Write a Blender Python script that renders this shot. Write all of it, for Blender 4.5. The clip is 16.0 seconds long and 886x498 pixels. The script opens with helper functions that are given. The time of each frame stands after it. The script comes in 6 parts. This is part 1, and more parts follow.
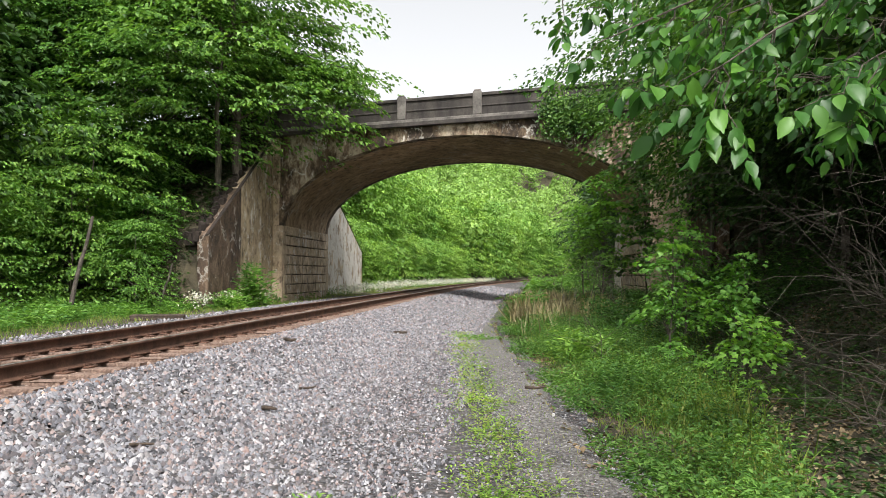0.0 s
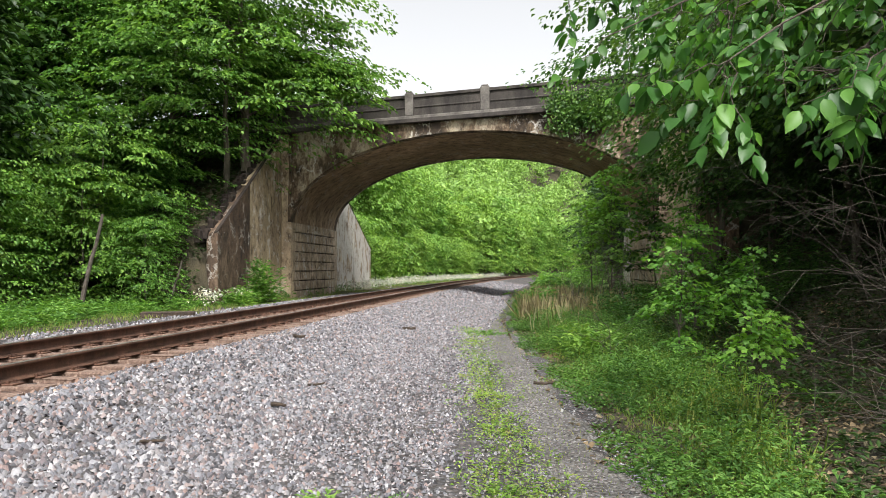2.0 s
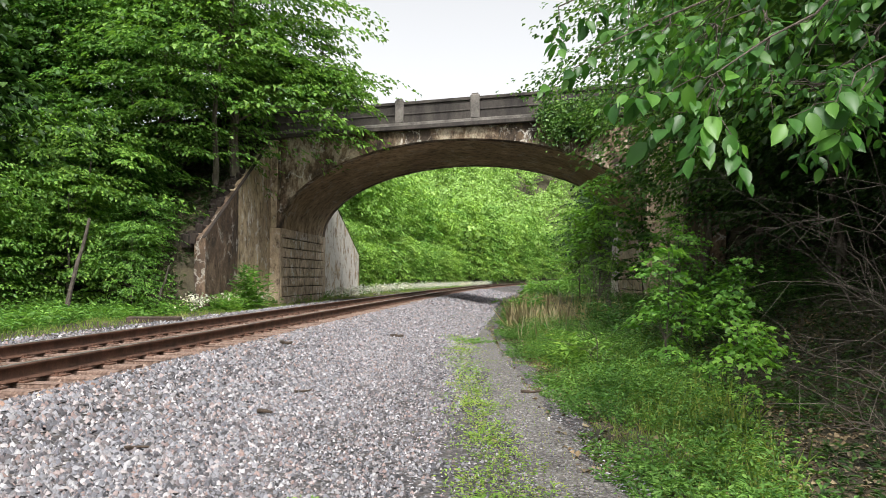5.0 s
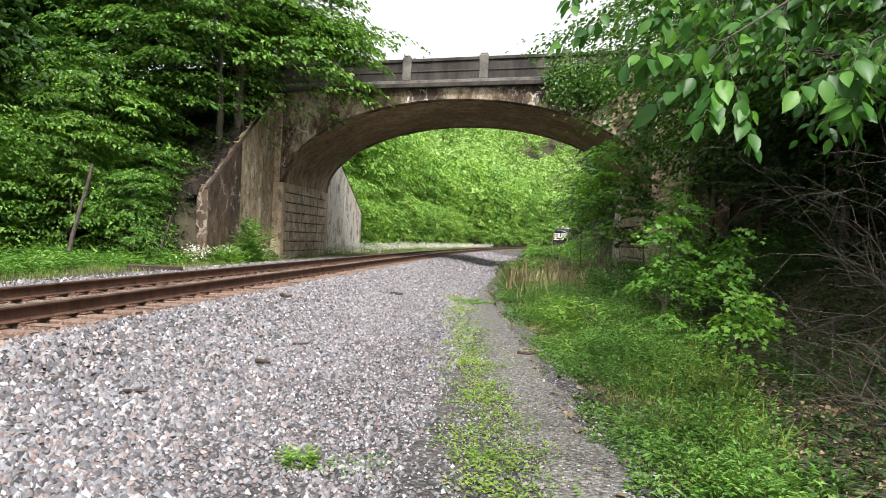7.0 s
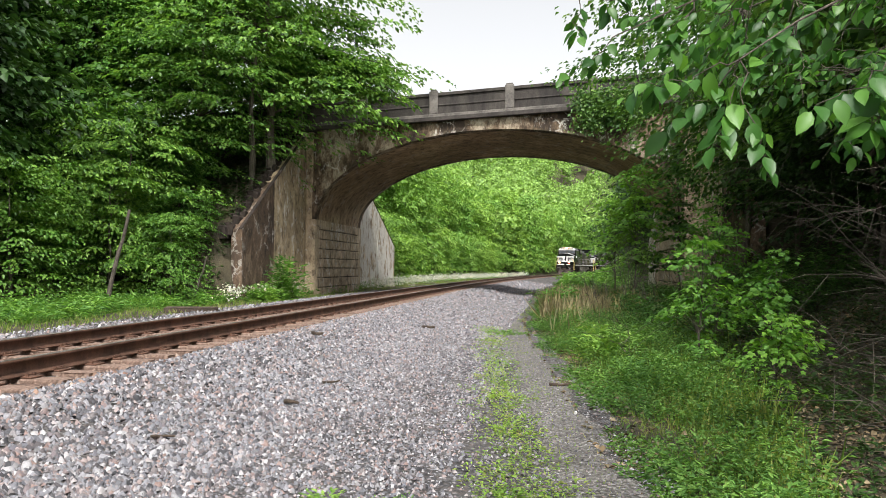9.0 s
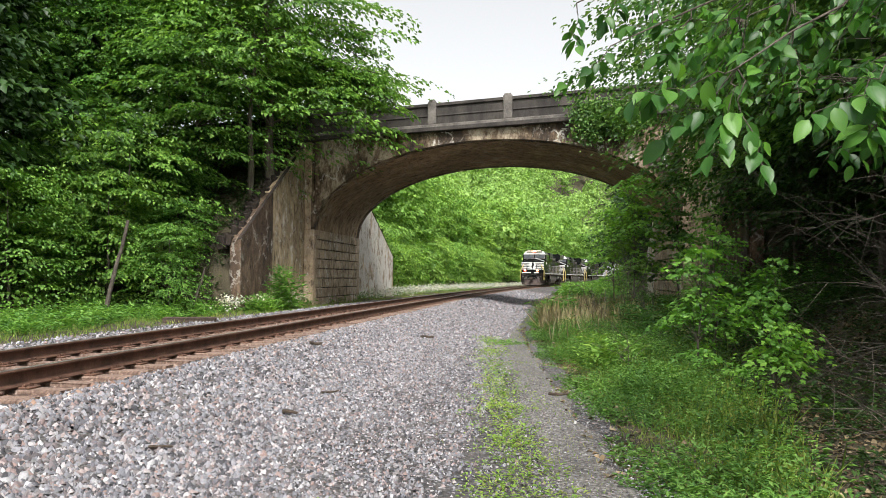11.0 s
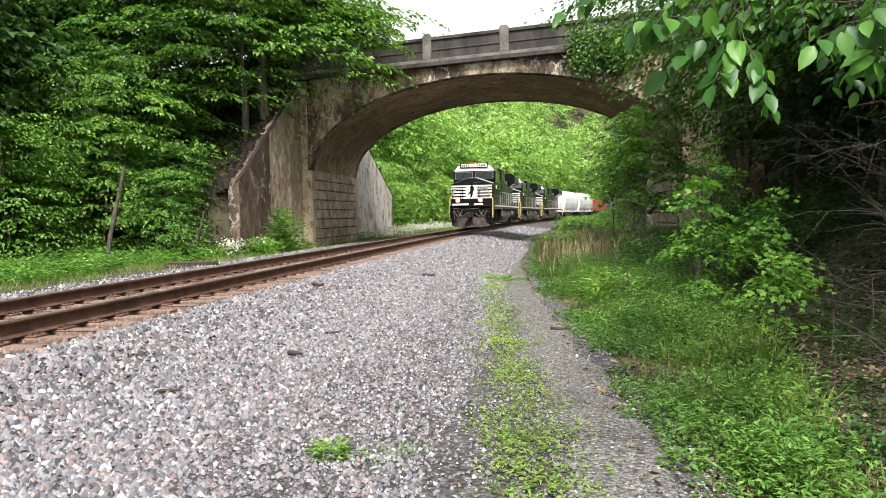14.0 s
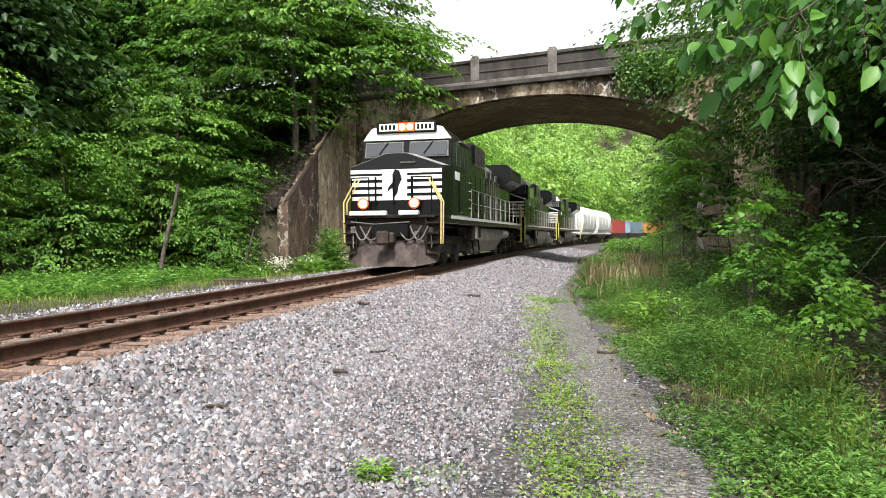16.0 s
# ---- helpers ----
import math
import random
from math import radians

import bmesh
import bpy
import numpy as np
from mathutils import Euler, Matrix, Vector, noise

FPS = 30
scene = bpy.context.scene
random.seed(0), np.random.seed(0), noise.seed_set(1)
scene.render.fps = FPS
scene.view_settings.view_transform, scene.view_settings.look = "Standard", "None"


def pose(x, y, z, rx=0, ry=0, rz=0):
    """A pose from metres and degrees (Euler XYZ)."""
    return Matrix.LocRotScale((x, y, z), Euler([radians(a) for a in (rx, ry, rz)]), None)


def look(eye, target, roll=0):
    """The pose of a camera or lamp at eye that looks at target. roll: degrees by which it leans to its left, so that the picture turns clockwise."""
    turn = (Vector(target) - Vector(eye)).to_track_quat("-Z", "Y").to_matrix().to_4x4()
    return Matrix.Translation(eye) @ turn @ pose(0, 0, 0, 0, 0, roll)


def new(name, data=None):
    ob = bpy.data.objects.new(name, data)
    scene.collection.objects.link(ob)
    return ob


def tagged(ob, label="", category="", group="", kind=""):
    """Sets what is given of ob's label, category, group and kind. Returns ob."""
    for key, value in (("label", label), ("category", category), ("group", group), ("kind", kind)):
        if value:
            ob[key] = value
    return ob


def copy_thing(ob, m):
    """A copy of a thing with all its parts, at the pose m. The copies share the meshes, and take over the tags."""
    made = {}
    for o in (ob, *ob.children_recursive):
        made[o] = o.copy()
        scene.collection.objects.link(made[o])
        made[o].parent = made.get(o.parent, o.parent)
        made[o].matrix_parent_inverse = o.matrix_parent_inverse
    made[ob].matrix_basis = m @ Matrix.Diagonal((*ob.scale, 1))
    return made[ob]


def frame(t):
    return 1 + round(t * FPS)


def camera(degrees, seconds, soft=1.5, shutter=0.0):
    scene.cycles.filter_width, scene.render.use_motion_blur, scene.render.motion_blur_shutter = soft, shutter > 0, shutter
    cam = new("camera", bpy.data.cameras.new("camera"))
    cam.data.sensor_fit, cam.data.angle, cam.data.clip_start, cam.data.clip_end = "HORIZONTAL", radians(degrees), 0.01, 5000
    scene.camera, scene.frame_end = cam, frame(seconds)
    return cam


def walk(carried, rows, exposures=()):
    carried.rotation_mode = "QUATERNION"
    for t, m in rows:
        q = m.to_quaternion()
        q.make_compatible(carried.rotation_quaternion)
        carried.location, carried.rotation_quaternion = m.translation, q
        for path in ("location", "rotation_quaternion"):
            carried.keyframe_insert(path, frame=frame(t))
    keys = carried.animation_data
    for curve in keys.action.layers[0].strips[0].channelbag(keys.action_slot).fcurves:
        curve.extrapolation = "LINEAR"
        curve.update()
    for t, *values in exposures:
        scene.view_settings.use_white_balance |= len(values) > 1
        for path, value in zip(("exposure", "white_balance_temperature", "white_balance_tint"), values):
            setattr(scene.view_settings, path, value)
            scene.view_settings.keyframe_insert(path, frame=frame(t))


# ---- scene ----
EXPOSURE = 0.43
cam = camera(61.86, 16.0, soft=0.5)
PATH = [
    (0.0, pose(0.000, 0.000, 1.540, 91.92, 0, -0.00) @ pose(0, 0, 0, 0, 0, 0.11)),
    (0.5, pose(0.003, 0.018, 1.539, 91.68, 0, 0.21) @ pose(0, 0, 0, 0, 0, 0.22)),
    (1.0, pose(0.003, 0.004, 1.542, 91.59, 0, 0.48) @ pose(0, 0, 0, 0, 0, 0.13)),
    (1.5, pose(0.007, -0.002, 1.544, 91.52, 0, 0.65) @ pose(0, 0, 0, 0, 0, 0.15)),
    (2.0, pose(0.010, -0.004, 1.546, 91.58, 0, 0.67) @ pose(0, 0, 0, 0, 0, -0.20)),
    (2.5, pose(0.010, -0.008, 1.547, 91.90, 0, 0.49) @ pose(0, 0, 0, 0, 0, -0.12)),
    (3.0, pose(0.010, -0.015, 1.544, 92.12, 0, 0.56) @ pose(0, 0, 0, 0, 0, -0.09)),
    (3.5, pose(0.009, -0.021, 1.550, 92.33, 0, 0.38) @ pose(0, 0, 0, 0, 0, 0.03)),
    (6.0, pose(0.017, 0.013, 1.543, 91.52, 0, -0.34) @ pose(0, 0, 0, 0, 0, 0.41)),
    (6.5, pose(0.049, 0.042, 1.517, 90.09, 0, 0.15) @ pose(0, 0, 0, 0, 0, -0.09)),
    (7.0, pose(0.011, -0.002, 1.521, 89.15, 0, -0.14) @ pose(0, 0, 0, 0, 0, 2.63)),
    (7.5, pose(0.018, -0.040, 1.531, 89.43, 0, 1.05) @ pose(0, 0, 0, 0, 0, 2.65)),
    (8.0, pose(0.064, 0.036, 1.534, 89.93, 0, 3.09) @ pose(0, 0, 0, 0, 0, 0.82)),
    (8.5, pose(0.119, 0.037, 1.538, 90.58, 0, 3.43) @ pose(0, 0, 0, 0, 0, 0.82)),
    (9.0, pose(0.121, 0.034, 1.559, 91.44, 0, 2.62) @ pose(0, 0, 0, 0, 0, 0.48)),
    (11.5, pose(0.119, 0.036, 1.550, 92.57, 0, 2.54) @ pose(0, 0, 0, 0, 0, 0.35)),
    (12.0, pose(0.110, 0.048, 1.554, 93.00, 0, 2.70) @ pose(0, 0, 0, 0, 0, 0.18)),
    (12.5, pose(0.119, 0.056, 1.554, 92.97, 0, 3.08) @ pose(0, 0, 0, 0, 0, -0.50)),
    (13.0, pose(0.128, 0.041, 1.538, 91.47, 0, 5.42) @ pose(0, 0, 0, 0, 0, 0.02)),
    (13.5, pose(0.113, 0.025, 1.559, 88.23, 0, 3.76) @ pose(0, 0, 0, 0, 0, -0.69)),
    (14.0, pose(0.116, 0.060, 1.562, 87.38, 0, 2.52) @ pose(0, 0, 0, 0, 0, -1.15)),
    (14.5, pose(0.118, 0.078, 1.554, 87.70, 0, 3.17) @ pose(0, 0, 0, 0, 0, 0.44)),
    (15.0, pose(0.111, 0.069, 1.551, 88.55, 0, 4.96) @ pose(0, 0, 0, 0, 0, 0.74)),
    (15.5, pose(0.109, 0.064, 1.561, 88.49, 0, 4.98) @ pose(0, 0, 0, 0, 0, 0.11)),
    (16.0, pose(0.102, 0.075, 1.563, 89.02, 0, 6.00) @ pose(0, 0, 0, 0, 0, -0.47)),
]
walk(cam, PATH, [(0.0, EXPOSURE), (6.4, EXPOSURE), (7.0, EXPOSURE + 0.14), (7.5, EXPOSURE + 0.12), (8.5, EXPOSURE), (12.7, EXPOSURE - 0.02),
                 (13.4, EXPOSURE + 0.16), (14.0, EXPOSURE + 0.21), (16.0, EXPOSURE + 0.18)])

# ---- daylight: a bright overcast sky ----
world = bpy.data.worlds.new("overcast_sky")
scene.world = world
world.use_nodes = True
wn = world.node_tree.nodes
sky = wn.new("ShaderNodeTexSky")
sky.sky_type, sky.sun_disc = "NISHITA", False
sky.sun_elevation, sky.sun_rotation = radians(57), radians(174)
sky.dust_density, sky.air_density = 4.0, 1.0
pale = wn.new("ShaderNodeHueSaturation")
pale.inputs["Saturation"].default_value = 0.10
world.node_tree.links.new(sky.outputs[0], pale.inputs["Color"])
world.node_tree.links.new(pale.outputs[0], wn["Background"].inputs[0])
wn["Background"].inputs[1].default_value = 0.205
sun_data = bpy.data.lights.new("sun", "SUN")
sun_data.energy, sun_data.angle, sun_data.color = 4.0, radians(7), (1.0, 0.97, 0.92)
sun = new("sun", sun_data)
# the sun stands behind the camera, over the right shoulder
SUN_FROM = Vector((math.sin(radians(174)) * math.cos(radians(57)), math.cos(radians(174)) * math.cos(radians(57)), math.sin(radians(57))))
sun.matrix_basis = look(SUN_FROM * 60, (0, 0, 0))

# ---- helpers of this scene ----
RNG = np.random.default_rng(7)


def part(name, bm, material, parent=None, label=""):
    """One mesh object from a bmesh, under a thing or a part."""
    me = bpy.data.meshes.new(name)
    bm.to_mesh(me)
    bm.free()
    me.materials.append(material)
    ob = new(name, me)
    ob.parent = parent
    return tagged(ob, label)


def grid_mesh(name, verts, faces, material, parent=None, smooth=False):
    """One mesh object from arrays of corners and of equal-sized faces."""
    verts, faces = np.asarray(verts, dtype=np.float32), np.asarray(faces, dtype=np.int32)
    me = bpy.data.meshes.new(name)
    n, k = faces.shape
    me.vertices.add(len(verts))
    me.vertices.foreach_set("co", verts.ravel())
    me.loops.add(n * k)
    me.loops.foreach_set("vertex_index", faces.ravel())
    me.polygons.add(n)
    me.polygons.foreach_set("loop_start", np.arange(0, n * k, k, dtype=np.int32))
    me.polygons.foreach_set("loop_total", np.full(n, k, dtype=np.int32))
    me.update(calc_edges=True)
    if smooth:
        me.polygons.foreach_set("use_smooth", np.ones(n, dtype=bool))
    me.materials.append(material)
    ob = new(name, me)
    ob.parent = parent
    return ob


def box(bm, x0, x1, y0, y1, z0, z1, bevel=0.0, m=None):
    """Adds a box, with chamfered edges where bevel is given."""
    made = bmesh.ops.create_cube(bm, size=1.0)["verts"]
    bmesh.ops.transform(bm, matrix=Matrix.LocRotScale(((x0 + x1) / 2, (y0 + y1) / 2, (z0 + z1) / 2), None, (x1 - x0, y1 - y0, z1 - z0)), verts=made)
    if bevel:
        edges = list({e for v in made for e in v.link_edges})
        out = bmesh.ops.bevel(bm, geom=edges, offset=bevel, segments=1, affect="EDGES")
        made = list({v for f in out["faces"] for v in f.verts} | {v for v in made if v.is_valid})
    if m is not None:
        bmesh.ops.transform(bm, matrix=m, verts=made)
    return made


def rod(bm, a, b, r0, r1=None, n=6):
    """Adds a tapered round bar from a to b."""
    a, b = Vector(a), Vector(b)
    r1 = r0 if r1 is None else r1
    q = (b - a).to_track_quat("Z", "Y").to_matrix().to_4x4()
    made = bmesh.ops.create_cone(bm, cap_ends=True, segments=n, radius1=r0, radius2=r1, depth=(b - a).length)["verts"]
    bmesh.ops.transform(bm, matrix=Matrix.Translation((a + b) / 2) @ q, verts=made)
    return made


def prism(bm, outline, y0, y1, m=None):
    """Adds the outline, points (x, z), drawn out from y0 to y1."""
    front = [bm.verts.new((x, y0, z)) for x, z in outline]
    back = [bm.verts.new((x, y1, z)) for x, z in outline]
    n = len(outline)
    bm.faces.new(front)
    bm.faces.new(back[::-1])
    for i in range(n):
        bm.faces.new((front[i], back[i], back[(i + 1) % n], front[(i + 1) % n]))
    bmesh.ops.recalc_face_normals(bm, faces=list({f for v in front + back for f in v.link_faces}))
    if m is not None:
        bmesh.ops.transform(bm, matrix=m, verts=front + back)


def thing(name, label, category, group="", kind="", at=None):
    ob = tagged(new(name), label, category, group, kind)
    if at is not None:
        ob.matrix_basis = at
    return ob


# ---- the line of the track ----
RAIL_TOP = 0.60
S0 = -40.0
ARC_S = np.arange(S0, 560.0, 0.5)
BEND = np.where(ARC_S < 0, 0.0, np.minimum(0.00005 + 2 * 0.130e-4 * ARC_S, 0.0025)) * (ARC_S < 235)
HEADING = 0.1069 + np.cumsum(BEND) * 0.5
_i0 = int(np.argmin(np.abs(ARC_S)))
HEADING += 0.1069 - HEADING[_i0]
ARC_X = np.cumsum(np.sin(HEADING)) * 0.5
ARC_Y = np.cumsum(np.cos(HEADING)) * 0.5
ARC_X += -5.2194 - ARC_X[_i0]
ARC_Y += 8.0 - ARC_Y[_i0]


def on_track(s, c=0.0, z=0.0):
    """The place s metres along the track and c metres to its right side."""
    h = np.interp(s, ARC_S, HEADING)
    return np.array([np.interp(s, ARC_S, ARC_X) + c * np.cos(h), np.interp(s, ARC_S, ARC_Y) - c * np.sin(h), np.zeros_like(s) + z])


def beside(x, y):
    """How far (x, y) lies to the right side of the track, and how far along it."""
    x, y = np.atleast_1d(np.asarray(x, float)), np.atleast_1d(np.asarray(y, float))
    c, s = np.empty(x.shape), np.empty(x.shape)
    fx, fy, fs, fh = ARC_X[::4], ARC_Y[::4], ARC_S[::4], HEADING[::4]
    flat_x, flat_y, cf, sf = x.ravel(), y.ravel(), c.reshape(-1), s.reshape(-1)
    for i in range(0, flat_x.size, 4000):
        dx, dy = flat_x[i:i + 4000, None] - fx, flat_y[i:i + 4000, None] - fy
        j = np.argmin(dx * dx + dy * dy, axis=1)
        k = np.arange(len(j))
        cf[i:i + 4000] = dx[k, j] * np.cos(fh[j]) - dy[k, j] * np.sin(fh[j])
        sf[i:i + 4000] = fs[j] + dx[k, j] * np.sin(fh[j]) + dy[k, j] * np.cos(fh[j])
    return c, s


# ---- the bridge's own axes: u along the road, w along the track ----
BRIDGE = np.array([-8.4, 38.7])
ROAD_WAY = np.array([math.cos(radians(20)), -math.sin(radians(20))])
BARREL_WAY = np.array([math.sin(0.105), math.cos(0.105)])
SPAN, BARREL = 18.6, 9.0
BRIDGE_M = Matrix(((ROAD_WAY[0], BARREL_WAY[0], 0, BRIDGE[0]), (ROAD_WAY[1], BARREL_WAY[1], 0, BRIDGE[1]), (0, 0, 1, RAIL_TOP), (0, 0, 0, 1)))


def bridge_axes(x, y):
    d = np.stack([np.asarray(x) - BRIDGE[0], np.asarray(y) - BRIDGE[1]])
    det = ROAD_WAY[0] * BARREL_WAY[1] - ROAD_WAY[1] * BARREL_WAY[0]
    return (d[0] * BARREL_WAY[1] - d[1] * BARREL_WAY[0]) / det, (ROAD_WAY[0] * d[1] - ROAD_WAY[1] * d[0]) / det


def smooth(a, b, x):
    t = np.clip((x - a) / (b - a), 0, 1)
    return t * t * (3 - 2 * t)


def gravel_edge(s):
    """How far to the track's right side the gravel reaches."""
    return 5.3 + 1.6 * (1 - smooth(-8, 16, s)) - 0.9 * smooth(40, 90, s)


def lie(x, y):
    """The height of the ground at (x, y)."""
    x, y = np.asarray(x, float), np.asarray(y, float)
    c, s = beside(x, y)
    c, s = c.reshape(x.shape), s.reshape(x.shape)
    u, w = bridge_axes(x, y)
    z = 0.02 + 0.10 * np.sin(x * 0.9 + y * 0.31) * np.sin(y * 0.53) * smooth(2.5, 6, np.abs(c - 4))
    z = np.where(c < -4.3, z + 0.06, z)
    bank_l = 0.42 * np.maximum(0, -c - 12.0)
    run = np.maximum(0, np.maximum(-w, w - BARREL))
    bank_r = 0.50 * np.maximum(0, c - gravel_edge(s) - 3.4 - 3.6 * (1 - smooth(3, 15, run)))
    top = 9.0 + 2.5 * np.sin(x * 0.05) * np.sin(y * 0.041)
    hill = np.minimum(np.maximum(bank_l, bank_r), top)
    far = smooth(150, 380, y) * 48 + smooth(60, 330, np.abs(c)) * 10
    z = z + hill + far * smooth(14, 60, np.abs(c))
    # the earth behind the abutments and the wing walls that holds the road up
    fill = 8.6 - 0.68 * np.maximum(0, run - 0.2) - 0.9 * np.maximum(0, run - 7.8)
    lean = 0.66
    behind = np.maximum(smooth(0.1, 0.6, -u - lean), smooth(0.1, 0.6, u - SPAN - lean))
    near_bridge = (run < 15) & (u > -26) & (u < SPAN + 26) & (fill > 0)
    return np.where(near_bridge & (behind > 0), np.maximum(z, fill * behind), z)


# ---- materials ----
def material(name, rough=0.8, metal=0.0):
    m = bpy.data.materials.new(name)
    m.use_nodes = True
    b = m.node_tree.nodes["Principled BSDF"]
    b.inputs["Roughness"].default_value, b.inputs["Metallic"].default_value = rough, metal
    return m, m.node_tree.nodes, m.node_tree.links, b


def noise_node(nodes, links, scale, detail=6.0, rough=0.6, stretch=None, coords="Object"):
    tc = nodes.new("ShaderNodeTexCoord")
    n = nodes.new("ShaderNodeTexNoise")
    n.inputs["Scale"].default_value, n.inputs["Detail"].default_value, n.inputs["Roughness"].default_value = scale, detail, rough
    if stretch:
        mp = nodes.new("ShaderNodeMapping")
        mp.inputs["Scale"].default_value = stretch
        links.new(tc.outputs[coords], mp.inputs[0])
        links.new(mp.outputs[0], n.inputs["Vector"])
    else:
        links.new(tc.outputs[coords], n.inputs["Vector"])
    return n


def ramp(nodes, links, source, stops):
    r = nodes.new("ShaderNodeValToRGB")
    els = r.color_ramp.elements
    while len(els) < len(stops):
        els.new(0.5)
    for e, (at, col) in zip(els, stops):
        e.position, e.color = at, (*col, 1.0)
    links.new(source, r.inputs[0])
    return r


def blend(nodes, links, kind, fac, a, b):
    mx = nodes.new("ShaderNodeMix")
    mx.data_type, mx.blend_type = "RGBA", kind
    for sock, val in ((mx.inputs[0], fac), (mx.inputs[6], a), (mx.inputs[7], b)):
        if isinstance(val, (int, float)):
            sock.default_value = val
        elif isinstance(val, tuple):
            sock.default_value = (*val, 1.0)
        else:
            links.new(val, sock)
    return mx.outputs[2]


def bump(nodes, links, bsdf, height, strength, distance):
    b = nodes.new("ShaderNodeBump")
    b.inputs["Strength"].default_value, b.inputs["Distance"].default_value = strength, distance
    links.new(height, b.inputs["Height"])
    links.new(b.outputs[0], bsdf.inputs["Normal"])


def worn(name, dark, light, scale=3.0, rough=0.8, metal=0.0, fine=40.0, relief=0.3, depth=0.01, stretch=None):
    """Two tones in soft patches, with a fine grain over them."""
    m, n, l, b = material(name, rough, metal)
    big = noise_node(n, l, scale, 8.0, 0.65, stretch)
    small = noise_node(n, l, fine, 5.0, 0.7)
    base = ramp(n, l, big.outputs[0], [(0.35, dark), (0.65, light)])
    grain = ramp(n, l, small.outputs[0], [(0.3, (0.62, 0.62, 0.62)), (0.7, (1.25, 1.25, 1.25))])
    l.new(blend(n, l, "MULTIPLY", 1.0, base.outputs[0], grain.outputs[0]), b.inputs["Base Color"])
    bump(n, l, b, small.outputs[0], relief, depth)
    return m


def leaf_material(name, shades, glow=0.45, rough=0.45):
    """Leaves: every leaf its own shade, gloss on top, light coming through."""
    m, n, l, b = material(name, rough)
    geo = n.new("ShaderNodeNewGeometry")
    info = n.new("ShaderNodeObjectInfo")
    patch = noise_node(n, l, 0.9, 5.0, 0.6)
    col = ramp(n, l, geo.outputs["Random Per Island"], [(i / (len(shades) - 1), s) for i, s in enumerate(shades)])
    tone = ramp(n, l, patch.outputs[0], [(0.32, (0.50, 0.58, 0.55)), (0.68, (1.42, 1.32, 1.15))])
    tree = ramp(n, l, info.outputs["Random"], [(0.0, (0.80, 0.90, 0.85)), (1.0, (1.18, 1.10, 0.95))])
    c1 = blend(n, l, "MULTIPLY", 1.0, col.outputs[0], tone.outputs[0])
    c2 = blend(n, l, "MULTIPLY", 1.0, c1, tree.outputs[0])
    l.new(c2, b.inputs["Base Color"])
    b.inputs["Specular IOR Level"].default_value = 0.35
    tr = n.new("ShaderNodeBsdfTranslucent")
    l.new(blend(n, l, "MULTIPLY", 1.0, c2, (1.35, 1.4, 0.75)), tr.inputs["Color"])
    mix = n.new("ShaderNodeMixShader")
    mix.inputs[0].default_value = glow
    l.new(b.outputs[0], mix.inputs[1])
    l.new(tr.outputs[0], mix.inputs[2])
    l.new(mix.outputs[0], n["Material Output"].inputs["Surface"])
    return m


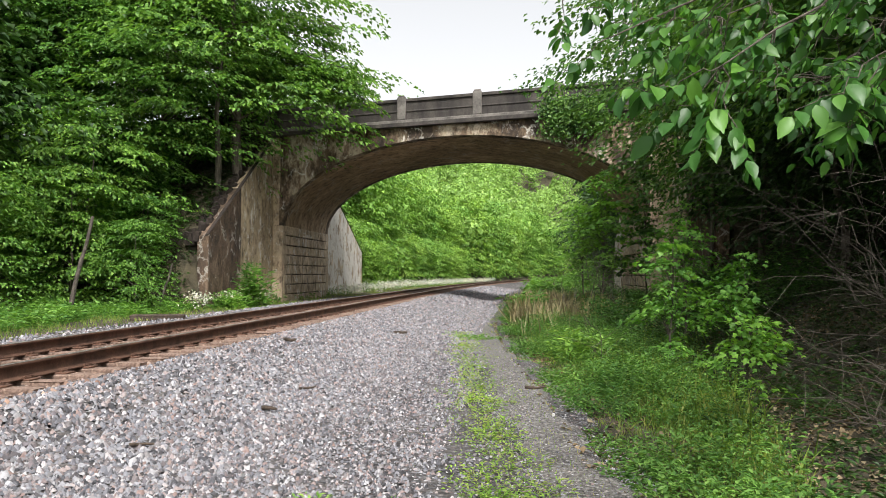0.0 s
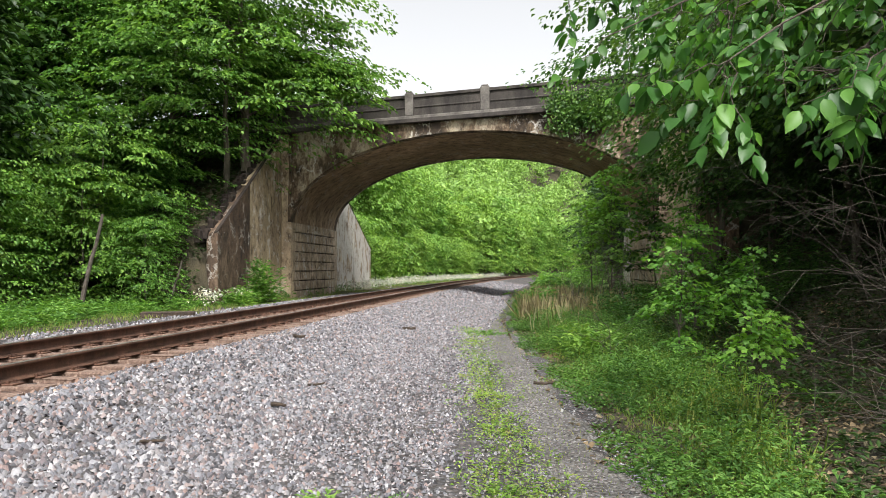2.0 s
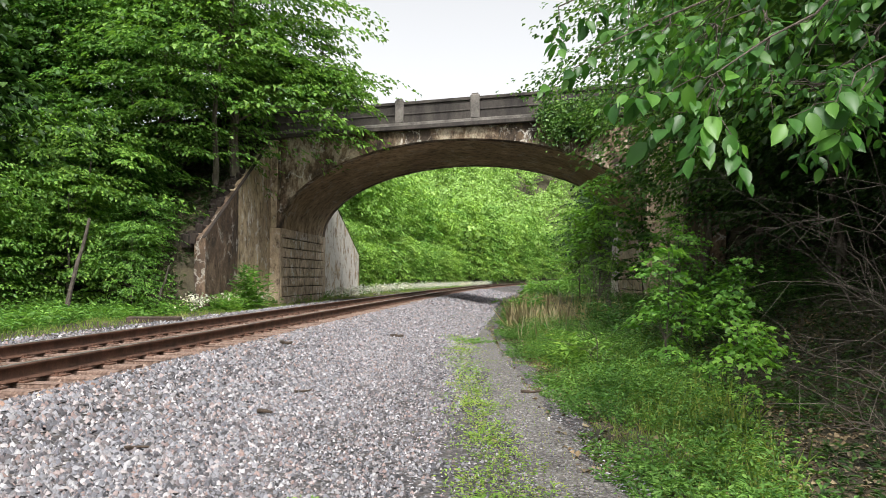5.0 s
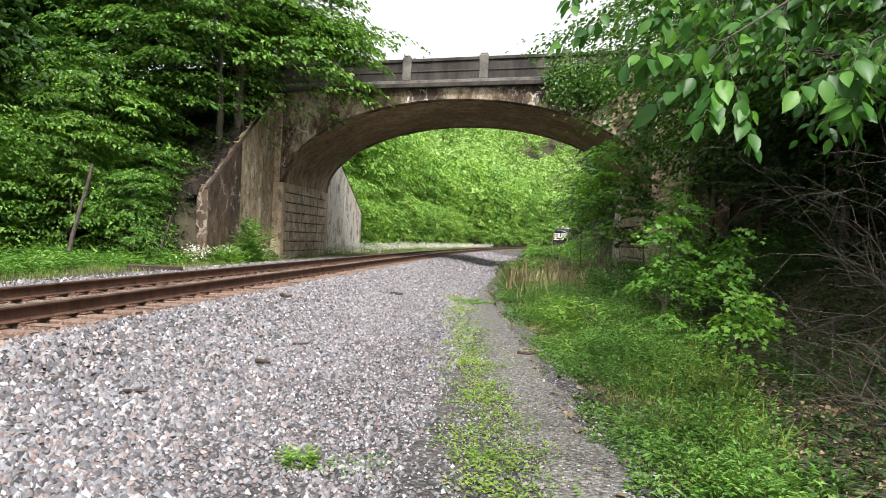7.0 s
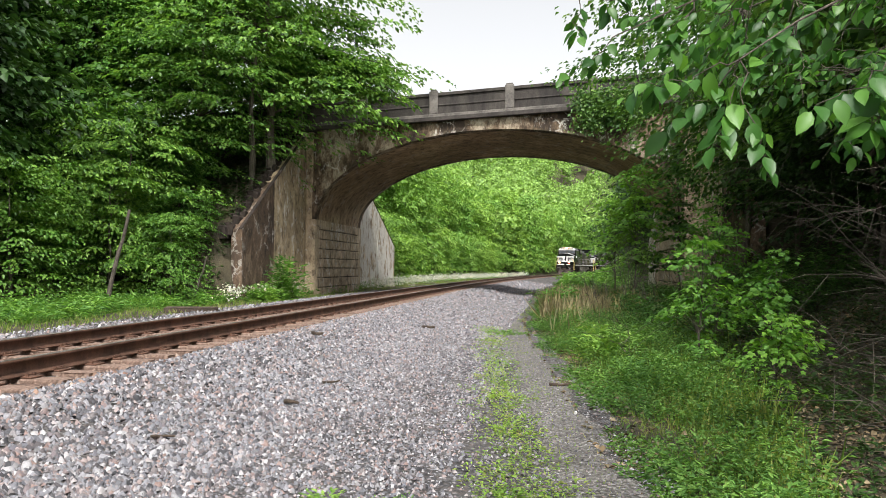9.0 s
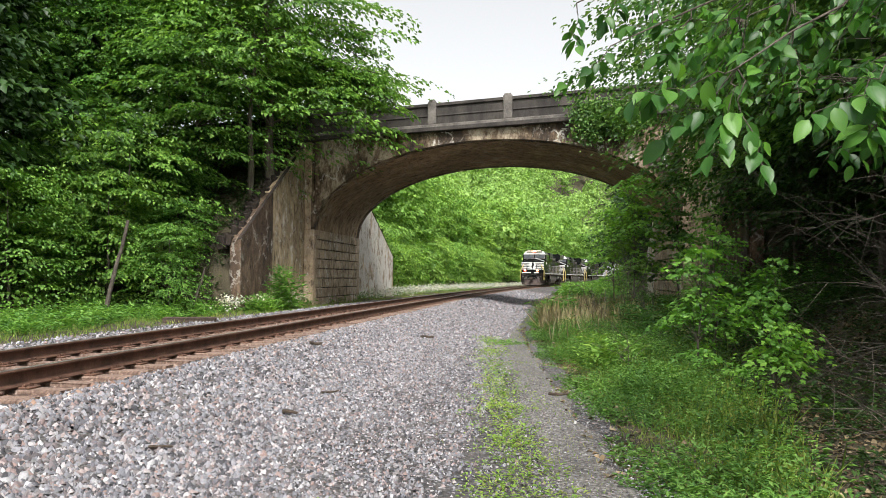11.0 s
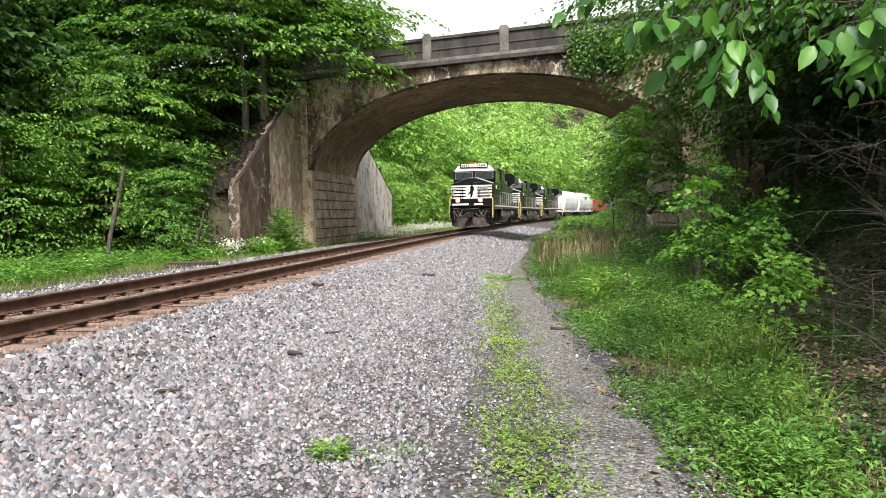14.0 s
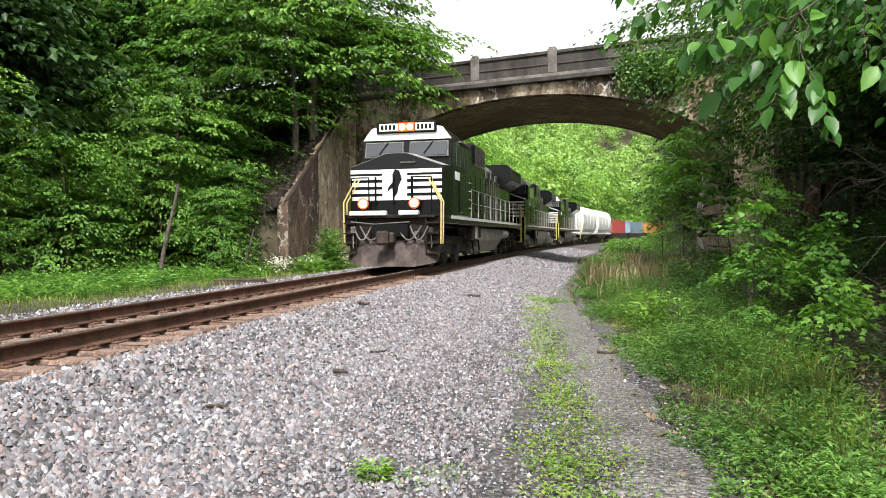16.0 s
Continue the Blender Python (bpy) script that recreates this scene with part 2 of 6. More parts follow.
def concrete_material(name, stain=1.0, seep=0.575, runs_at=0.75, tint=(1.0, 1.0, 1.0), cracks=0.9):
    """Old concrete: tan where sound, nearly black where algae grow and run down it, white lime where water seeps and along cracks."""
    m, n, l, b = material(name, 0.9)
    big = noise_node(n, l, 0.30, 6.0, 0.6)
    runs = noise_node(n, l, runs_at, 12.0, 0.78, (1.0, 1.0, 0.55))
    spots = noise_node(n, l, 3.0, 10.0, 0.78, (1.0, 1.0, 0.6))
    fine = noise_node(n, l, 22.0, 6.0, 0.75)
    base = ramp(n, l, big.outputs[0], [(0.35, tuple(v * t for v, t in zip((0.36, 0.30, 0.22), tint))), (0.65, tuple(v * t for v, t in zip((0.55, 0.475, 0.365), tint)))])
    dark = ramp(n, l, runs.outputs[0], [(0.41, (1, 1, 1)), (0.48, (0.40, 0.33, 0.28)), (0.57, (0.10, 0.08, 0.07))])
    mottle = ramp(n, l, spots.outputs[0], [(0.38, (0.22, 0.19, 0.17)), (0.50, (0.95, 0.94, 0.92)), (0.68, (1.28, 1.26, 1.22))])
    c1 = blend(n, l, "MULTIPLY", stain, base.outputs[0], dark.outputs[0])
    c1 = blend(n, l, "MULTIPLY", 0.9, c1, mottle.outputs[0])
    lime = noise_node(n, l, 1.3, 12.0, 0.82, (1.3, 1.3, 0.6))
    white = ramp(n, l, lime.outputs[0], [(seep, (0, 0, 0)), (seep + 0.055, (0.9, 0.9, 0.9))])
    c2 = blend(n, l, "MIX", white.outputs[0], c1, (0.72, 0.69, 0.63))
    # a net of fine cracks, lined with lime where they leak
    tc = n.new("ShaderNodeTexCoord")
    warp = noise_node(n, l, 2.2, 6.0, 0.7)
    shift = n.new("ShaderNodeVectorMath")
    shift.operation = "MULTIPLY_ADD"
    shift.inputs[1].default_value = (0.9, 0.9, 0.9)
    l.new(warp.outputs["Color"], shift.inputs[0])
    l.new(tc.outputs["Object"], shift.inputs[2])
    net = n.new("ShaderNodeTexVoronoi")
    net.feature = "DISTANCE_TO_EDGE"
    net.inputs["Scale"].default_value = 0.95
    l.new(shift.outputs[0], net.inputs["Vector"])
    line = ramp(n, l, net.outputs["Distance"], [(0.016, (1, 1, 1)), (0.045, (0, 0, 0))])
    where = noise_node(n, l, 0.8, 4.0, 0.6)
    leak = ramp(n, l, where.outputs[0], [(0.50, (0, 0, 0)), (0.58, (cracks, cracks, cracks))])
    c3 = blend(n, l, "MIX", blend(n, l, "MULTIPLY", 1.0, line.outputs[0], leak.outputs[0]), c2, (0.66, 0.63, 0.57))
    grain = ramp(n, l, fine.outputs[0], [(0.3, (0.62, 0.62, 0.62)), (0.7, (1.22, 1.22, 1.22))])
    l.new(blend(n, l, "MULTIPLY", 1.0, c3, grain.outputs[0]), b.inputs["Base Color"])
    bump(n, l, b, fine.outputs[0], 0.7, 0.035)
    return m


def stone_material(name, shades, bright=1.0):
    """Loose crushed stones: each its own shade."""
    m, n, l, b = material(name, 0.85)
    geo = n.new("ShaderNodeNewGeometry")
    col = ramp(n, l, geo.outputs["Random Per Island"], [(i / (len(shades) - 1), s) for i, s in enumerate(shades)])
    fine = noise_node(n, l, 60.0, 4.0, 0.7)
    grain = ramp(n, l, fine.outputs[0], [(0.3, (0.75, 0.75, 0.75)), (0.7, (1.2, 1.2, 1.2))])
    l.new(blend(n, l, "MULTIPLY", 1.0, col.outputs[0], grain.outputs[0]), b.inputs["Base Color"])
    bump(n, l, b, fine.outputs[0], 0.4, 0.006)
    return m


def gravel_material(name, cell, shades, dirt):
    """A bed of crushed stone seen from afar: cells of stones, gap shade painted dark, dirt in patches."""
    m, n, l, b = material(name, 0.9)
    tc = n.new("ShaderNodeTexCoord")
    v = n.new("ShaderNodeTexVoronoi")
    v.inputs["Scale"].default_value = cell
    l.new(tc.outputs["Object"], v.inputs["Vector"])
    sep = n.new("ShaderNodeSeparateColor")
    l.new(v.outputs["Color"], sep.inputs[0])
    col = ramp(n, l, sep.outputs[0], [(i / (len(shades) - 1), s) for i, s in enumerate(shades)])
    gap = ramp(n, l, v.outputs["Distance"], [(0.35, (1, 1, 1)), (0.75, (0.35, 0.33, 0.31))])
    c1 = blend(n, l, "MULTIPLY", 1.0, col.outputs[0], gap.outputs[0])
    patch = noise_node(n, l, 0.5, 8.0, 0.65)
    mask = ramp(n, l, patch.outputs[0], [(0.45, (0, 0, 0)), (0.68, (0.8, 0.8, 0.8))])
    c2 = blend(n, l, "MIX", mask.outputs[0], c1, dirt)
    fine = noise_node(n, l, 35.0, 5.0, 0.75)
    grain = ramp(n, l, fine.outputs[0], [(0.3, (0.7, 0.7, 0.7)), (0.7, (1.25, 1.25, 1.25))])
    l.new(blend(n, l, "MULTIPLY", 1.0, c2, grain.outputs[0]), b.inputs["Base Color"])
    inv = n.new("ShaderNodeMath")
    inv.operation = "SUBTRACT"
    inv.inputs[0].default_value = 1.0
    l.new(v.outputs["Distance"], inv.inputs[1])
    bump(n, l, b, inv.outputs[0], 0.9, 0.03)
    return m


def plain(name, colour, rough=0.5, metal=0.0, fine=25.0):
    m, n, l, b = material(name, rough, metal)
    small = noise_node(n, l, fine, 4.0, 0.6)
    grain = ramp(n, l, small.outputs[0], [(0.3, tuple(v * 0.72 for v in colour)), (0.7, tuple(min(1.0, v * 1.15) for v in colour))])
    l.new(grain.outputs[0], b.inputs["Base Color"])
    return m


def lamp_material(name, colour, strength):
    m, n, l, b = material(name, 0.3)
    b.inputs["Base Color"].default_value = (*colour, 1)
    b.inputs["Emission Color"].default_value, b.inputs["Emission Strength"].default_value = (*colour, 1), strength
    return m


STONES = [(0.020, 0.020, 0.023), (0.08, 0.079, 0.089), (0.15, 0.149, 0.166), (0.24, 0.238, 0.255), (0.10, 0.103, 0.122), (0.21, 0.145, 0.130), (0.38, 0.375, 0.385), (0.037, 0.035, 0.040), (0.135, 0.115, 0.117), (0.20, 0.19, 0.195)]
# Stone colours dimmed, to paint the shade in gaps between the loose stones.
SHADED_BED = [tuple(v * 0.42 for v in c) for c in STONES]
M_GRAVEL = gravel_material("gravel_bed", 27.0, SHADED_BED, (0.11, 0.098, 0.09))
M_PATH = gravel_material("fine_gravel", 30.0, [(0.10, 0.095, 0.09), (0.19, 0.18, 0.17), (0.14, 0.13, 0.12), (0.30, 0.29, 0.27)], (0.085, 0.077, 0.066))
M_STONE = stone_material("crushed_stone", STONES)
M_CONCRETE = concrete_material("weathered_concrete")
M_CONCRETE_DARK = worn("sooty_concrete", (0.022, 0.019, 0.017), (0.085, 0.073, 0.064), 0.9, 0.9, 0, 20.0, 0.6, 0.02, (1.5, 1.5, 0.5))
M_SOFFIT = concrete_material("arch_soffit_concrete", 0.42, 0.66, 0.55, (1.15, 1.0, 0.84), 0.35)
M_RAIL = worn("rusty_rail_steel", (0.060, 0.030, 0.020), (0.165, 0.085, 0.055), 4.0, 0.7, 0.3, 60.0, 0.3, 0.004)
M_RAILHEAD = worn("worn_rail_head", (0.20, 0.17, 0.15), (0.42, 0.39, 0.36), 3.0, 0.4, 0.8, 60.0, 0.1, 0.002)
M_TIE = worn("weathered_tie_wood", (0.10, 0.062, 0.045), (0.27, 0.185, 0.145), 3.0, 0.95, 0, 30.0, 0.7, 0.02, (8.0, 0.7, 4.0))
M_BARK = worn("tree_bark", (0.05, 0.04, 0.03), (0.15, 0.125, 0.10), 5.0, 0.95, 0, 30.0, 0.9, 0.03, (2.0, 2.0, 0.4))
M_TWIG = worn("dead_twig_bark", (0.045, 0.037, 0.030), (0.12, 0.10, 0.082), 6.0, 0.95)
M_LEAF = leaf_material("broad_leaves", [(0.034, 0.09, 0.022), (0.058, 0.14, 0.033), (0.095, 0.20, 0.047), (0.15, 0.27, 0.068)], 0.34)
# The broad leaves' palette raised: sunlight on the front trees put into colour.
M_LEAF_CREST = leaf_material("sunlit_crest_leaves", [(0.052, 0.13, 0.028), (0.085, 0.195, 0.040), (0.135, 0.27, 0.06), (0.20, 0.35, 0.09)], 0.40)
# Leaf palette darkened: the deep shade under the trees is put into colour.
M_LEAF_DARK = leaf_material("shade_darkened_leaves", [(0.017, 0.044, 0.014), (0.028, 0.068, 0.020), (0.05, 0.105, 0.030)], 0.30)
# Both far palettes are lifted: brighter daylight beyond the bridge, put into colour.
M_LEAF_BRIGHT = leaf_material("sunlit_far_leaves", [(0.10, 0.21, 0.045), (0.15, 0.29, 0.065), (0.21, 0.37, 0.09), (0.29, 0.46, 0.14)], 0.36)
M_LEAF_FAR = leaf_material("sunlit_hillside_leaves", [(0.15, 0.27, 0.07), (0.23, 0.38, 0.11), (0.32, 0.49, 0.17)], 0.36)
M_LEAF_NEAR = leaf_material("oval_leaves", [(0.030, 0.095, 0.022), (0.055, 0.15, 0.032), (0.13, 0.28, 0.05)], 0.45, 0.42)
M_GRASS = leaf_material("grass_blades", [(0.10, 0.19, 0.04), (0.16, 0.26, 0.06), (0.23, 0.31, 0.09), (0.31, 0.32, 0.15)], 0.35, 0.6)
M_STRIP = leaf_material("trodden_grass", [(0.12, 0.23, 0.04), (0.19, 0.33, 0.055), (0.25, 0.35, 0.085), (0.26, 0.25, 0.12)], 0.35, 0.6)
M_NETTLE = leaf_material("nettle_leaves", [(0.06, 0.135, 0.034), (0.11, 0.215, 0.05), (0.19, 0.31, 0.08)], 0.36, 0.5)
M_WEED = leaf_material("weed_leaves", [(0.085, 0.19, 0.045), (0.14, 0.27, 0.065), (0.22, 0.36, 0.095)], 0.38, 0.5)
M_DRY = leaf_material("dry_stalks", [(0.30, 0.25, 0.17), (0.44, 0.38, 0.27), (0.24, 0.19, 0.13)], 0.2, 0.8)
M_FLOWER = leaf_material("pale_petals", [(0.62, 0.55, 0.62), (0.72, 0.70, 0.72), (0.55, 0.44, 0.55)], 0.3, 0.7)
M_RUSTY_STONE = stone_material("rust_stained_stone", [(0.10, 0.06, 0.045), (0.22, 0.13, 0.095), (0.30, 0.20, 0.15), (0.16, 0.12, 0.10), (0.36, 0.27, 0.21)])
M_RUSTY_BED = gravel_material("rust_stained_bed", 22.0, [(0.05, 0.030, 0.023), (0.13, 0.075, 0.055), (0.19, 0.12, 0.09), (0.10, 0.07, 0.056)], (0.10, 0.058, 0.042))
M_MAPLE = leaf_material("maple_leaves", [(0.09, 0.22, 0.045), (0.14, 0.31, 0.06), (0.22, 0.41, 0.09)], 0.5, 0.45)
M_GROUND = worn("leafy_ground", (0.022, 0.020, 0.010), (0.070, 0.056, 0.030), 0.9, 0.95, 0, 14.0, 0.8, 0.05)
M_LITTER = leaf_material("dry_leaf_litter", [(0.08, 0.055, 0.04), (0.17, 0.125, 0.09), (0.28, 0.22, 0.17)], 0.1, 0.9)
M_COURSE = concrete_material("abutment_concrete", 0.30, 0.56, 0.9, (1.35, 1.28, 1.22))
# Lime seeps on the far wings, spread wider to paint in open skylight.
M_FAR_WING = concrete_material("lime_and_skylit_concrete", 0.42, 0.445, 0.9, (1.2, 1.12, 1.0))
M_WING = concrete_material("wing_wall_concrete", 0.36, 0.545, 0.8, (1.2, 1.12, 1.0))
M_WING_DARK = concrete_material("algae_brown_concrete", 0.7, 0.60, 1.1, (0.42, 0.34, 0.31), 0.45)
M_BANK_STONE = worn("mossy_brown_stone", (0.012, 0.008, 0.006), (0.045, 0.031, 0.024), 2.5, 0.95, 0, 18.0, 0.8, 0.03)
M_POST = worn("grey_post_concrete", (0.075, 0.068, 0.062), (0.21, 0.19, 0.17), 1.6, 0.9, 0, 22.0, 0.6, 0.02)


# ---- ground ----
def lines(parts):
    out = [parts[0][0]]
    for a, b, step in parts:
        out += list(np.arange(a + step, b + 1e-6, step))
    return np.array(out)


def build_ground():
    xs = lines([(-900, -300, 100), (-300, -60, 20), (-60, -24, 3), (-24, 20, 0.5), (20, 62, 3), (62, 302, 20), (302, 1002, 100)])
    ys = lines([(-600, -100, 100), (-100, -20, 10), (-20, 66, 0.5), (66, 150, 3), (150, 410, 13), (410, 1510, 110)])
    gx, gy = np.meshgrid(xs, ys)
    gz = lie(gx, gy)
    n, m = len(xs), len(ys)
    idx = np.arange(n * m).reshape(m, n)
    faces = np.stack([idx[:-1, :-1], idx[:-1, 1:], idx[1:, 1:], idx[1:, :-1]], -1).reshape(-1, 4)
    ob = grid_mesh("ground", np.stack([gx, gy, gz], -1).reshape(-1, 3), faces, M_GROUND, None, True)
    tagged(ob, "brown forest soil with leaf litter, rising in banks", "ground", "", "structure")


def bed_height(c, s):
    """The ballast: flat under the ties, then a slope down to the path."""
    right = 0.325 + 0.045 * smooth(1.25, 1.6, c) - 0.33 * smooth(1.6, 4.3, c)
    left = 0.325 + 0.045 * smooth(1.25, 1.6, -c) - 0.20 * smooth(1.6, 3.6, -c)
    return np.where(c > 0, right, left)


def build_bed():
    ss = np.concatenate([np.arange(-24, 40, 0.4), np.arange(40, 330, 2.0)])
    fr = np.linspace(0, 1, 34)
    gs, gf = np.meshgrid(ss, fr, indexing="ij")
    edge = gravel_edge(gs) + 0.35 + 0.16 * np.sin(gs * 1.7) + 0.12 * np.sin(gs * 4.1)
    gc = -4.5 + gf * (edge + 4.5)
    pos = on_track(gs, gc)
    z = bed_height(gc, gs) + 0.012 * np.sin(gs * 5 + gc * 7) + 0.03
    z = z - 0.10 * (gf > 0.985) - 0.10 * (gf < 0.02)
    idx = np.arange(gs.size).reshape(gs.shape)
    faces = np.stack([idx[:-1, :-1], idx[:-1, 1:], idx[1:, 1:], idx[1:, :-1]], -1).reshape(-1, 4)
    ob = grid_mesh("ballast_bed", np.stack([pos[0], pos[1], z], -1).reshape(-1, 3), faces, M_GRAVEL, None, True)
    tagged(ob, "grey crushed-stone ballast bed sloping from the track", "ballast", "", "structure")
    ss = np.concatenate([np.arange(-24, 40, 0.5), np.arange(40, 200, 2.0)])
    gs, gc = np.meshgrid(ss, np.linspace(-1.5, 1.55, 9), indexing="ij")
    gc = gc + 0.10 * np.sin(gs * 2.3) * (np.abs(gc) > 1.4)
    pos = on_track(gs, gc)
    z = bed_height(gc, gs) + 0.036 - 0.03 * (np.abs(gc) > 1.35)
    idx = np.arange(gs.size).reshape(gs.shape)
    faces = np.stack([idx[:-1, :-1], idx[:-1, 1:], idx[1:, 1:], idx[1:, :-1]], -1).reshape(-1, 4)
    ob = grid_mesh("track_bed", np.stack([pos[0], pos[1], z], -1).reshape(-1, 3), faces, M_RUSTY_BED, None, True)
    tagged(ob, "rust-brown dirt and stones between the rails", "ballast", "", "structure")
    # the strip worn by wheels beside the grass
    ss = np.arange(-12, 34, 0.3)
    fr = np.linspace(0, 1, 8)
    gs, gf = np.meshgrid(ss, fr, indexing="ij")
    x = 0.62 + 0.65 * gf + 0.08 * np.sin(gs * 1.3) * (gf < 0.1) + 0.06 * np.sin(gs * 2.9) + 0.9 * smooth(17, 34, gs) * gf
    y = gs
    c, s = beside(x, y)
    z = bed_height(c.reshape(x.shape), s.reshape(x.shape)) + 0.045 - 0.03 * ((gf < 0.01) | (gf > 0.99))
    idx = np.arange(gs.size).reshape(gs.shape)
    faces = np.stack([idx[:-1, :-1], idx[:-1, 1:], idx[1:, 1:], idx[1:, :-1]], -1).reshape(-1, 4)
    ob = grid_mesh("path", np.stack([x, y, z], -1).reshape(-1, 3), faces, M_PATH, None, True)
    tagged(ob, "worn dark fine-gravel wheel track beside the grass", "path", "", "structure")


def scatter_stones(name, label, mat, sets):
    """Loose stones, one sharp stone after another: rows of count, along from, to, across from, to, size from, to."""
    got = []
    for count, s0, s1, c0, c1, size0, size1 in sets:
        got.append((s0 + (s1 - s0) * RNG.random(count) ** 1.5, c0 + (c1 - c0) * RNG.random(count), size0 + (size1 - size0) * RNG.random(count) ** 1.6))
    s, c, r = (np.concatenate(v) for v in zip(*got))
    keep = c < gravel_edge(s) - 0.1
    s, c, r = s[keep], c[keep], r[keep]
    pos = on_track(s, c)
    z = bed_height(c, s) + 0.03 + r * (0.25 + 0.5 * RNG.random(len(r)))
    corner = np.array([(-1, -1, -0.5), (1, -1, -0.5), (1, 1, -0.5), (-1, 1, -0.5), (-0.45, 0, 1.0), (0.45, 0, 1.0)], float)
    n = len(s)
    v = corner[None] * (0.75 + 0.5 * RNG.random((n, 6, 1))) + 0.6 * (RNG.random((n, 6, 3)) - 0.5)
    v *= (r[:, None] * (0.65 + 0.7 * RNG.random((n, 3))))[:, None, :]
    a, b = RNG.random(n) * 6.283, (RNG.random(n) - 0.5) * 1.3
    ca, sa, cb, sb = np.cos(a), np.sin(a), np.cos(b), np.sin(b)
    x1 = v[..., 0] * cb[:, None] - v[..., 2] * sb[:, None]
    z1 = v[..., 0] * sb[:, None] + v[..., 2] * cb[:, None]
    x2 = x1 * ca[:, None] - v[..., 1] * sa[:, None]
    y2 = x1 * sa[:, None] + v[..., 1] * ca[:, None]
    verts = np.stack([x2 + pos[0][:, None], y2 + pos[1][:, None], z1 + z[:, None]], -1).reshape(-1, 3)
    f = np.array([(0, 1, 5), (0, 5, 4), (1, 2, 5), (2, 3, 4), (2, 4, 5), (3, 0, 4)])
    faces = (f[None] + 6 * np.arange(n)[:, None, None]).reshape(-1, 3)
    ob = grid_mesh(name, verts, faces, mat)
    tagged(ob, label, "gravel", "", "stuff")


# ---- track ----
def sweep(name, profile, offset, s_list, material, parent):
    """Draws a closed profile (c, z) along the track at a sideways offset."""
    prof = np.array(profile)
    n, k = len(s_list), len(prof)
    s = np.repeat(np.asarray(s_list)[:, None], k, 1)
    pos = on_track(s, prof[None, :, 0] + offset)
    z = np.repeat(prof[None, :, 1], n, 0) + RAIL_TOP
    idx = np.arange(n * k).reshape(n, k)
    nxt = np.roll(idx, -1, 1)
    faces = np.stack([idx[:-1], nxt[:-1], nxt[1:], idx[1:]], -1).reshape(-1, 4)
    return grid_mesh(name, np.stack([pos[0], pos[1], z], -1).reshape(-1, 3), faces, material, parent)


def build_track():
    track = thing("railway_track", "single railway track with rusty rails on weathered wooden ties", "railway track", "", "structure")
    s_list = np.concatenate([np.arange(-30, 60, 1.5), np.arange(60, 420, 4)])
    web = [(-0.075, -0.18), (0.075, -0.18), (0.075, -0.165), (0.012, -0.145), (0.012, -0.045), (0.036, -0.035), (0.036, -0.006), (-0.036, -0.006), (-0.036, -0.035), (-0.012, -0.045), (-0.012, -0.145), (-0.075, -0.165)]
    for side in (-0.755, 0.755):
        rail = sweep("rail", web, side, s_list, M_RAIL, track)
        cap = sweep("rail_head", [(-0.033, -0.006), (0.033, -0.006), (0.027, 0.0), (-0.027, 0.0)], side, s_list, M_RAILHEAD, rail)
        tagged(cap, "worn bright running surface")
    # ties, tie plates and spikes
    tie_meshes = []
    for k in range(4):
        bm = bmesh.new()
        box(bm, -1.30, 1.30, -0.115, 0.115, -0.20, 0.0, 0.012)
        for v in bm.verts:
            v.co += Vector((random.uniform(-0.02, 0.02), random.uniform(-0.012, 0.012), random.uniform(-0.008, 0.004)))
        me = bpy.data.meshes.new("tie")
        bm.to_mesh(me)
        bm.free()
        me.materials.append(M_TIE)
        tie_meshes.append(me)
    bm = bmesh.new()
    box(bm, -0.18, 0.18, -0.09, 0.09, 0.0, 0.018, 0.004)
    for dx in (-0.10, 0.10):
        for dy in (-0.055, 0.055):
            box(bm, dx - 0.016, dx + 0.016, dy - 0.012, dy + 0.012, 0.018, 0.045)
    plate = bpy.data.meshes.new("tie_plate")
    bm.to_mesh(plate)
    bm.free()
    plate.materials.append(M_RAIL)
    for i in range(-40, 230):
        s = i * 0.53
        p, h = on_track(s), float(np.interp(s, ARC_S, HEADING))
        tie = new("tie", tie_meshes[i % 4])
        tie.parent = track
        tie.matrix_basis = pose(p[0] + random.uniform(-0.04, 0.04), p[1], RAIL_TOP - 0.195, 0, 0, -math.degrees(h) + random.uniform(-1.2, 1.2))
        if i < 70:
            for side in (-0.755, 0.755):
                tp = new("tie_plate", plate)
                tp.parent = tie
                tp.matrix_basis = pose(side, 0, 0.0)


# ---- the bridge ----
def arch_z(u):
    k = np.clip((u - SPAN / 2) / (SPAN / 2), -1, 1)
    return 3.45 + 4.15 * math.sqrt(max(0.0, 1 - k * k))


def skew_box(bm, u0, u1, w0, w1, z0, z1, bevel=0.0):
    box(bm, u0, u1, w0, w1, z0, z1, bevel)


